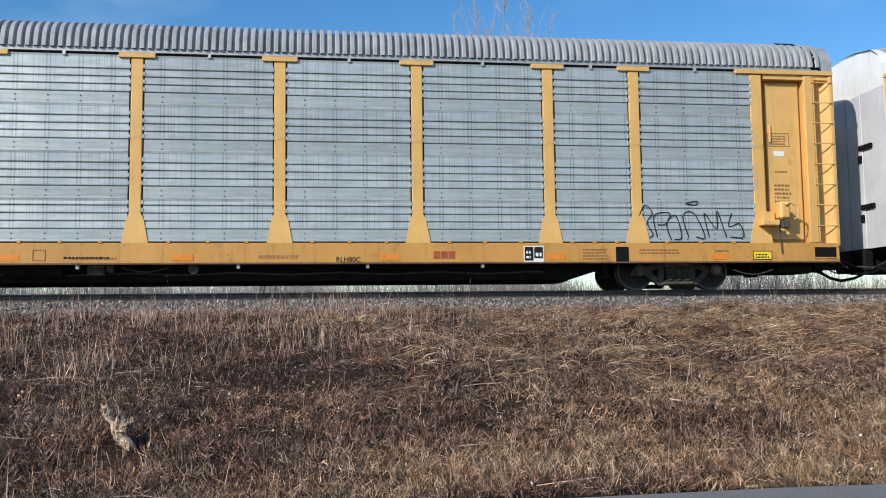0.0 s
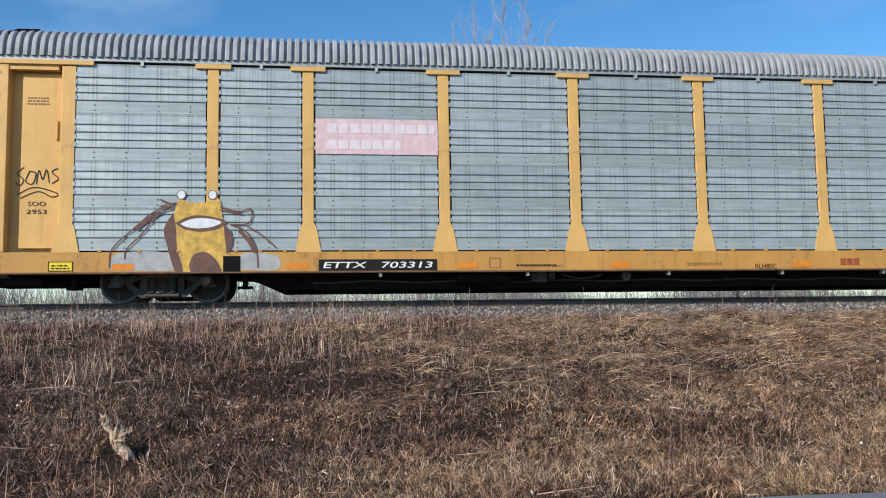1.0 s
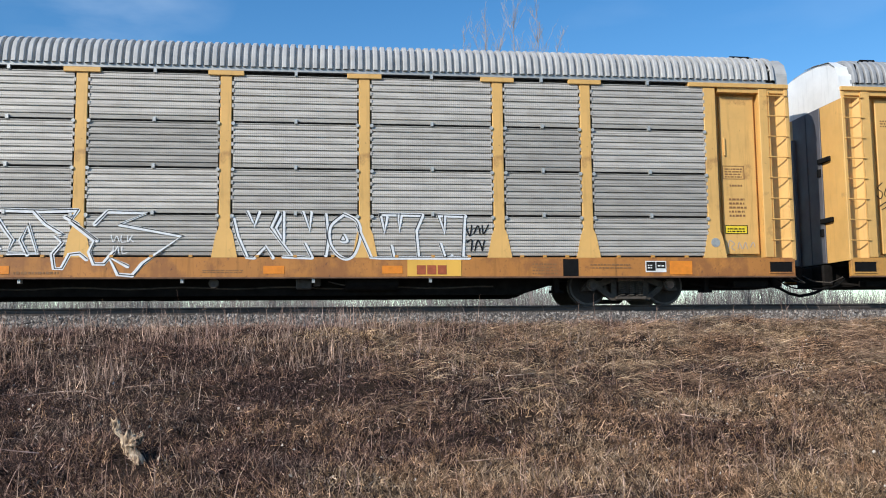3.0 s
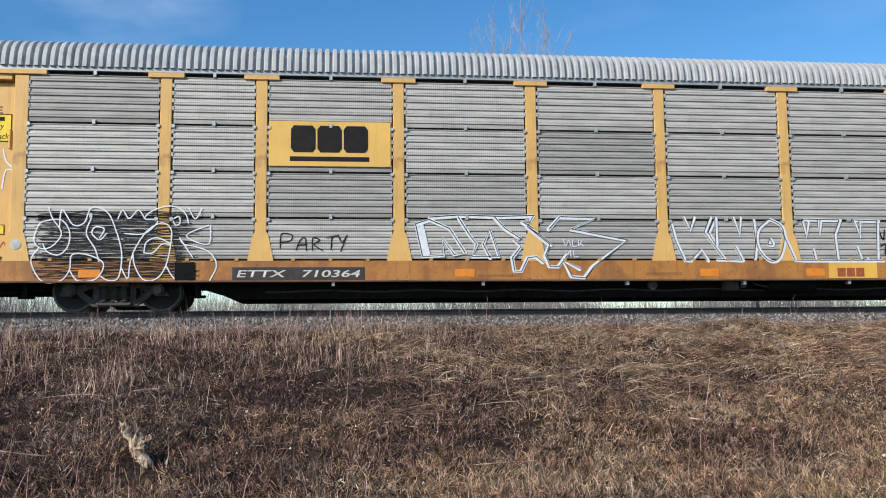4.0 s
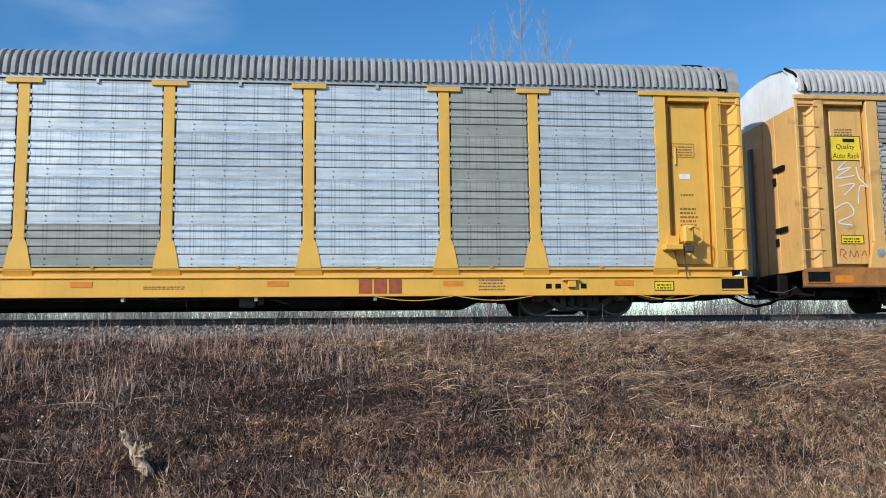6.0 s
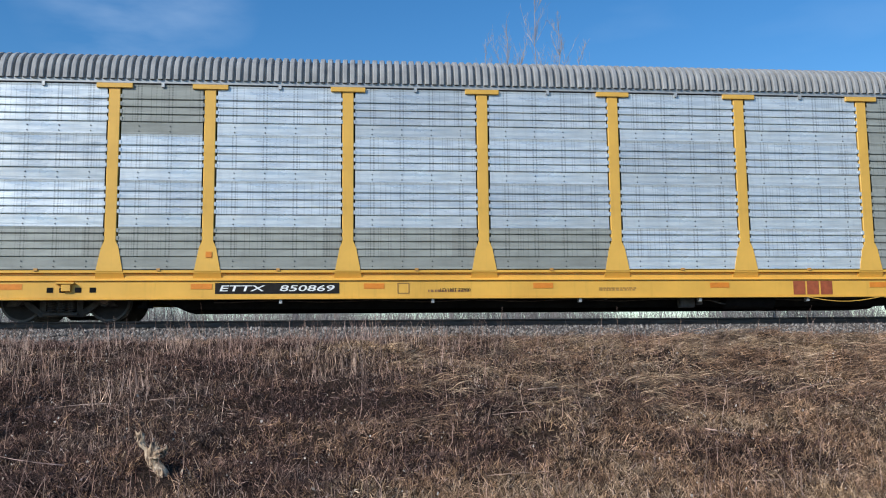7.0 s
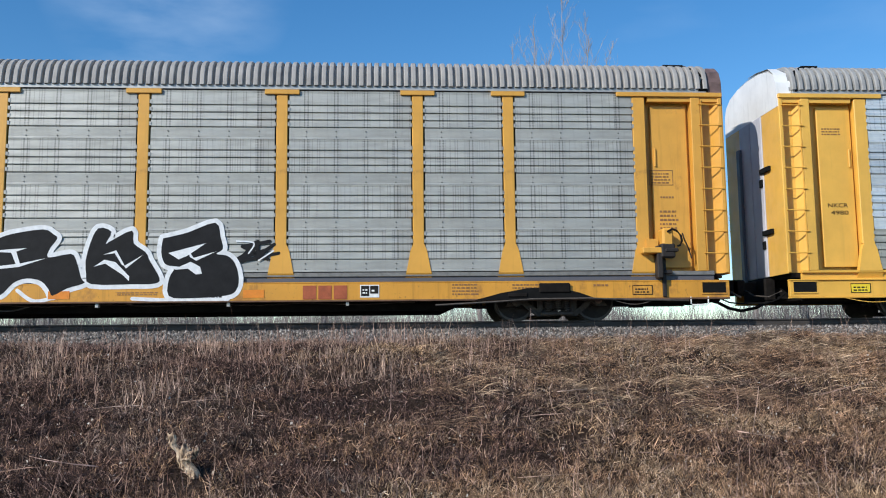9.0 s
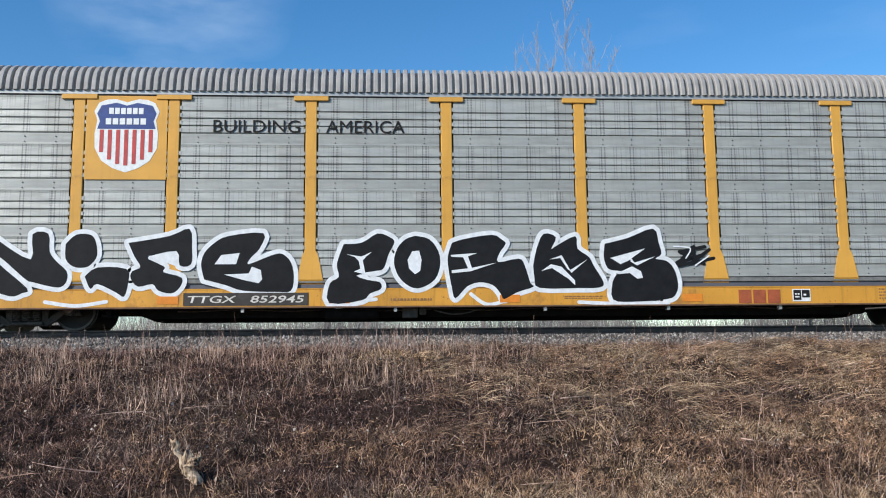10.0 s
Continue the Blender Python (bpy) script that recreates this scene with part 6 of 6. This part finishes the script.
z = np.interp(y, [p[0] for p in bed], [p[1] for p in bed]) + rs.uniform(-0.01, 0.02, n)
unit = np.array([(1, 0, 0), (-1, 0, 0), (0, 1, 0), (0, -1, 0), (0, 0, 1), (0, 0, -1)], float)
tri = np.array([(0, 2, 4), (2, 1, 4), (1, 3, 4), (3, 0, 4), (2, 0, 5), (1, 2, 5), (3, 1, 5), (0, 3, 5)])
r = rs.uniform(0.020, 0.046, n)
V = unit[None] * rs.uniform(0.6, 1.3, (n, 6, 1)) + rs.uniform(-0.35, 0.35, (n, 6, 3))
V = V * r[:, None, None] + np.stack([x, y, z], 1)[:, None, :]
F = (tri[None] + (np.arange(n) * 6)[:, None, None]).reshape(-1, 3)
tagged(new("ballast_stones", quick_mesh("ballast_stones", V.reshape(-1, 3), F, m_stone)), "loose grey crushed stones along the rail", "stones", "", "stuff")

# broken pale wood in the grass
mw = Mat("bleached_broken_wood", 0.8)
m_wood = mw.done(mw.ramp(mw.noise(9, 6, (3, 3, 0.6)), (0.42, (0.08, 0.05, 0.034)), (0.51, (0.46, 0.32, 0.20)), (0.66, (0.66, 0.51, 0.36))))
mw.bump(mw.noise(25, 5, (4, 4, 0.7)), 0.7, 0.02)


def splinter(bm, base, top, r, seed):
    q = random.Random(seed)
    a, b = Vector(base), Vector(top)
    rings = []
    for k in range(6):
        t = k / 5
        c = a.lerp(b, t) + Vector((q.uniform(-1, 1), q.uniform(-1, 1), 0)) * r * 0.35
        rr = r * (1.15 - 0.55 * t)
        rings.append([bm.verts.new(c + Vector((math.cos(p * 0.785) * rr * q.uniform(0.7, 1.25), math.sin(p * 0.785) * rr * q.uniform(0.6, 1.2), q.uniform(-0.02, 0.06) if k == 5 else 0))) for p in range(8)])
    for u, v in zip(rings, rings[1:]):
        for p in range(8):
            bm.faces.new((u[p], u[(p + 1) % 8], v[(p + 1) % 8], v[p]))
    bm.faces.new(rings[0][::-1])
    tip = bm.verts.new(b + Vector((0, 0, r * 0.2)))
    for p in range(8):
        bm.faces.new((rings[-1][p], rings[-1][(p + 1) % 8], tip))


bm = bmesh.new()
q = random.Random(3)
GX, GY = -1.93, 9.18
gz = ground_z(GX, GY)
# a thick torn butt, and the thin shard that still stands on its back
for (xa, ya, za), (xb, yb, zb), ra, rb in (((GX, GY, gz - 0.08), (GX - 0.13, GY + 0.08, gz + 0.23), 0.085, 0.066), ((GX - 0.12, GY + 0.04, gz + 0.12), (GX - 0.24, GY + 0.05, gz + 0.36), 0.046, 0.030), ((GX - 0.04, GY, gz + 0.10), (GX + 0.02, GY + 0.02, gz + 0.20), 0.055, 0.035)):
    rings = []
    for k in range(10):
        t = k / 9
        c = Vector((xa + (xb - xa) * t + 0.02 * math.sin(t * 9), ya + (yb - ya) * t, za + (zb - za) * t))
        rr = ra + (rb - ra) * t
        rings.append([bm.verts.new(c + Vector((math.cos(p * 0.5236) * rr * q.uniform(0.8, 1.15), math.sin(p * 0.5236) * rr * q.uniform(0.75, 1.15), q.uniform(-0.008, 0.012) if k < 9 else q.uniform(-0.045, 0.04)))) for p in range(12)])
    for u, v in zip(rings, rings[1:]):
        for p in range(12):
            bm.faces.new((u[p], u[(p + 1) % 12], v[(p + 1) % 12], v[p]))
    bm.faces.new(rings[0][::-1])
    low = bm.verts.new(c + Vector((0, 0, -0.10)))      # the torn, hollow top
    for p in range(12):
        bm.faces.new((rings[-1][p], rings[-1][(p + 1) % 12], low))
tagged(new("broken_stump", mesh_of("broken_stump", bm, m_wood)), "pale splintered broken stump in dead grass", "stump")
bm = bmesh.new()
splinter(bm, (-2.34, 9.3, -1.80), (-2.30, 9.3, -1.60), 0.03, 4)
tagged(new("broken_branch", mesh_of("broken_branch", bm, m_wood)), "short pale broken branch in dead grass", "branch")

# bare trees beyond the track
mb = Mat("pale_bark", 0.8)
m_bark = mb.done(mb.ramp(mb.noise(5, 5, (1, 1, 0.4)), (0.3, (0.22, 0.17, 0.14)), (0.7, (0.50, 0.43, 0.38))))
mt = Mat("grey_brown_twigs", 0.85)
m_twig = mt.done(mt.ramp(mt.island(), (0.0, (0.10, 0.085, 0.078)), (0.6, (0.25, 0.225, 0.21)), (1.0, (0.52, 0.49, 0.47))))


def limb(bm, q, p, d, length, r, depth, up=0.25, sides=4):
    """A wandering limb that throws off finer ones."""
    pts, n = [p.copy()], 5
    for k in range(n):
        d = (d + Vector((q.uniform(-1, 1), q.uniform(-1, 1), q.uniform(-0.3, 0.6) + up)) * 0.16).normalized()
        pts.append(pts[-1] + d * length / n)
    tube(bm, pts, r, r * 0.35, sides)
    if depth:
        for k in range(1, n + 1):
            for _ in range(2 if depth > 1 else 1):
                side = Vector((q.uniform(-1, 1), q.uniform(-1, 1), q.uniform(0.2, 0.9))).normalized()
                limb(bm, q, pts[k], (d * 0.6 + side * 0.8).normalized(), length * q.uniform(0.28, 0.45), max(0.0045, r * 0.5), depth - 1, up, 3)


def tree(x, y, top, leaders, seed, label):
    q = random.Random(seed)
    ob = tagged(new("bare_tree"), label, "tree", "bare trees beyond the track")
    base = Vector((x, y, -1.15))
    bm = bmesh.new()
    fork = base + Vector((0.1, 0, 3.0))
    tube(bm, [base, base + Vector((0.12, 0, 1.2)), base + Vector((0.02, 0, 2.1)), fork], 0.13, 0.085, 8)
    part("trunk", bm, m_bark, ob)
    bm = bmesh.new()
    for dx, hgt in leaders:
        tip = Vector((x + dx, y + q.uniform(-0.5, 0.5), hgt * top))
        pts = [fork.lerp(tip, k / 6) + Vector((q.uniform(-0.12, 0.12), q.uniform(-0.1, 0.1), 0)) + Vector((dx * 0.5 * math.sin(k / 6 * 3.14), 0, 0)) for k in range(7)]
        pts[0] = fork
        tube(bm, pts, 0.034, 0.006, 6)
        for k in range(1, 7):
            for _ in range(7):
                d = Vector((q.uniform(-1, 1), q.uniform(-1, 1), q.uniform(1.4, 2.8))).normalized()
                limb(bm, q, pts[k].lerp(pts[k - 1], q.random()), d, q.uniform(0.8, 1.8) * (1.2 - k / 12), 0.009, 2 if q.random() < 0.5 else 1, 0.45)
    part("crown", bm, m_bark, ob)


tree(7.45, 33.0, 13.2, ((-0.35, 1.0), (0.55, 0.93), (-1.2, 0.80), (1.25, 0.82)), 5, "tall bare pale-barked tree beyond the track")
tree(5.6, 33.5, 12.0, ((0.25, 0.97), (-0.5, 0.84)), 8, "slender bare tree beyond the track")
tree(-2.3, 33.4, 8.4, ((0.25, 1.0), (-0.45, 0.92), (0.9, 0.80)), 31, "slender bare tree beyond the track")
tree(-0.75, 33.0, 7.3, ((0.3, 1.0), (-0.4, 0.88), (0.75, 0.8)), 36, "many-stemmed bare tree beyond the track")
tree(3.7, 34.5, 7.4, ((0.2, 1.0), (-0.5, 0.8)), 15, "small bare tree beyond the track")
tree(15.5, 36.0, 6.4, ((0.2, 1.0), (-0.4, 0.85)), 21, "small bare tree beyond the track")

# leafless brush and dead reeds along the far side
q = random.Random(17)
bm = bmesh.new()
for k in range(150):
    x, y = q.uniform(-24, 40), q.uniform(29, 42)
    h = q.uniform(1.4, 3.6)
    for s in range(5):
        limb(bm, q, Vector((x + q.uniform(-0.4, 0.4), y + q.uniform(-0.4, 0.4), -1.15)), Vector((q.uniform(-0.35, 0.35), q.uniform(-0.3, 0.3), 1)).normalized(), h * q.uniform(0.6, 1), 0.016, 1, 0.3, 3)
tagged(new("brush", mesh_of("brush", bm, m_twig)), "leafless grey-brown brush beyond the track", "brush", "", "stuff")
n = 36000
x, y = rs.uniform(-30, 45, n), rs.uniform(25.5, 38, n)
tall = 1.6 + 1.1 * np.clip(field(x, y, 0.5, 0.3, 21), -1.0, 1) + rs.uniform(0, 0.7, n)
V, F = blades(x, y, np.full(n, -1.12), np.maximum(0.3, tall), rs.uniform(0, 6.28, n), rs.normal(1.45, 0.12, n), rs.uniform(0, 0.06, n), rs.uniform(0.010, 0.022, n), 2)
tagged(new("dead_reeds", quick_mesh("dead_reeds", V, F, m_twig)), "grey dead reeds and saplings beyond the track", "reeds", "", "stuff")
# paler thicket farther back
n = 26000
x, y = rs.uniform(-60, 90, n), rs.uniform(44, 66, n)
keep = field(x, y, 0.22, 0.1, 41) > -0.75
x, y = x[keep], y[keep]
n = len(x)
V, F = blades(x, y, np.full(n, -1.12), rs.uniform(1.3, 3.3, n), rs.uniform(0, 6.28, n), rs.normal(1.47, 0.12, n), rs.uniform(0, 0.05, n), rs.uniform(0.018, 0.04, n), 2)
tagged(new("thicket", quick_mesh("thicket", V, F, m_twig)), "bare grey thicket behind the reeds", "thicket", "", "stuff")
# a thin wood on the horizon
bm = bmesh.new()
for k in range(420):
    x, y = q.uniform(-260, 420), q.uniform(300, 420)
    h = q.uniform(7, 13)
    limb(bm, q, Vector((x, y, -0.6)), Vector((0, 0, 1)), h, 0.22, 1, 0.2, 3)
tagged(new("distant_wood", mesh_of("distant_wood", bm, m_twig)), "thin bare wood on the horizon", "wood", "", "stuff")



# ---- what moves ----
SHIFT = [(0.0, -2.306), (1.0, 6.77), (1.5, 11.32), (2.0, 15.855), (2.5, 20.375), (3.5, 29.43), (4.5, 38.473), (5.0, 43.02), (5.5, 47.57),
         (6.5, 56.6), (7.5, 65.607), (9.0, 79.176), (10.0, 88.197)]


def motions():
    for i, car in enumerate(cars):
        walk(car, [(t, pose(s - (i - 1) * PITCH, TRACK, 0)) for t, s in SHIFT])
    ts = [2 * k / FPS for k in range(151)]
    roll = [math.degrees(np.interp(t, [q[0] for q in SHIFT], [q[1] for q in SHIFT]) / RADIUS) for t in ts]
    for axle, x in AXLES:
        walk(axle, [(t, pose(x, 0, RADIUS + RAIL, 0, a, 0)) for t, a in zip(ts, roll)])


motions()
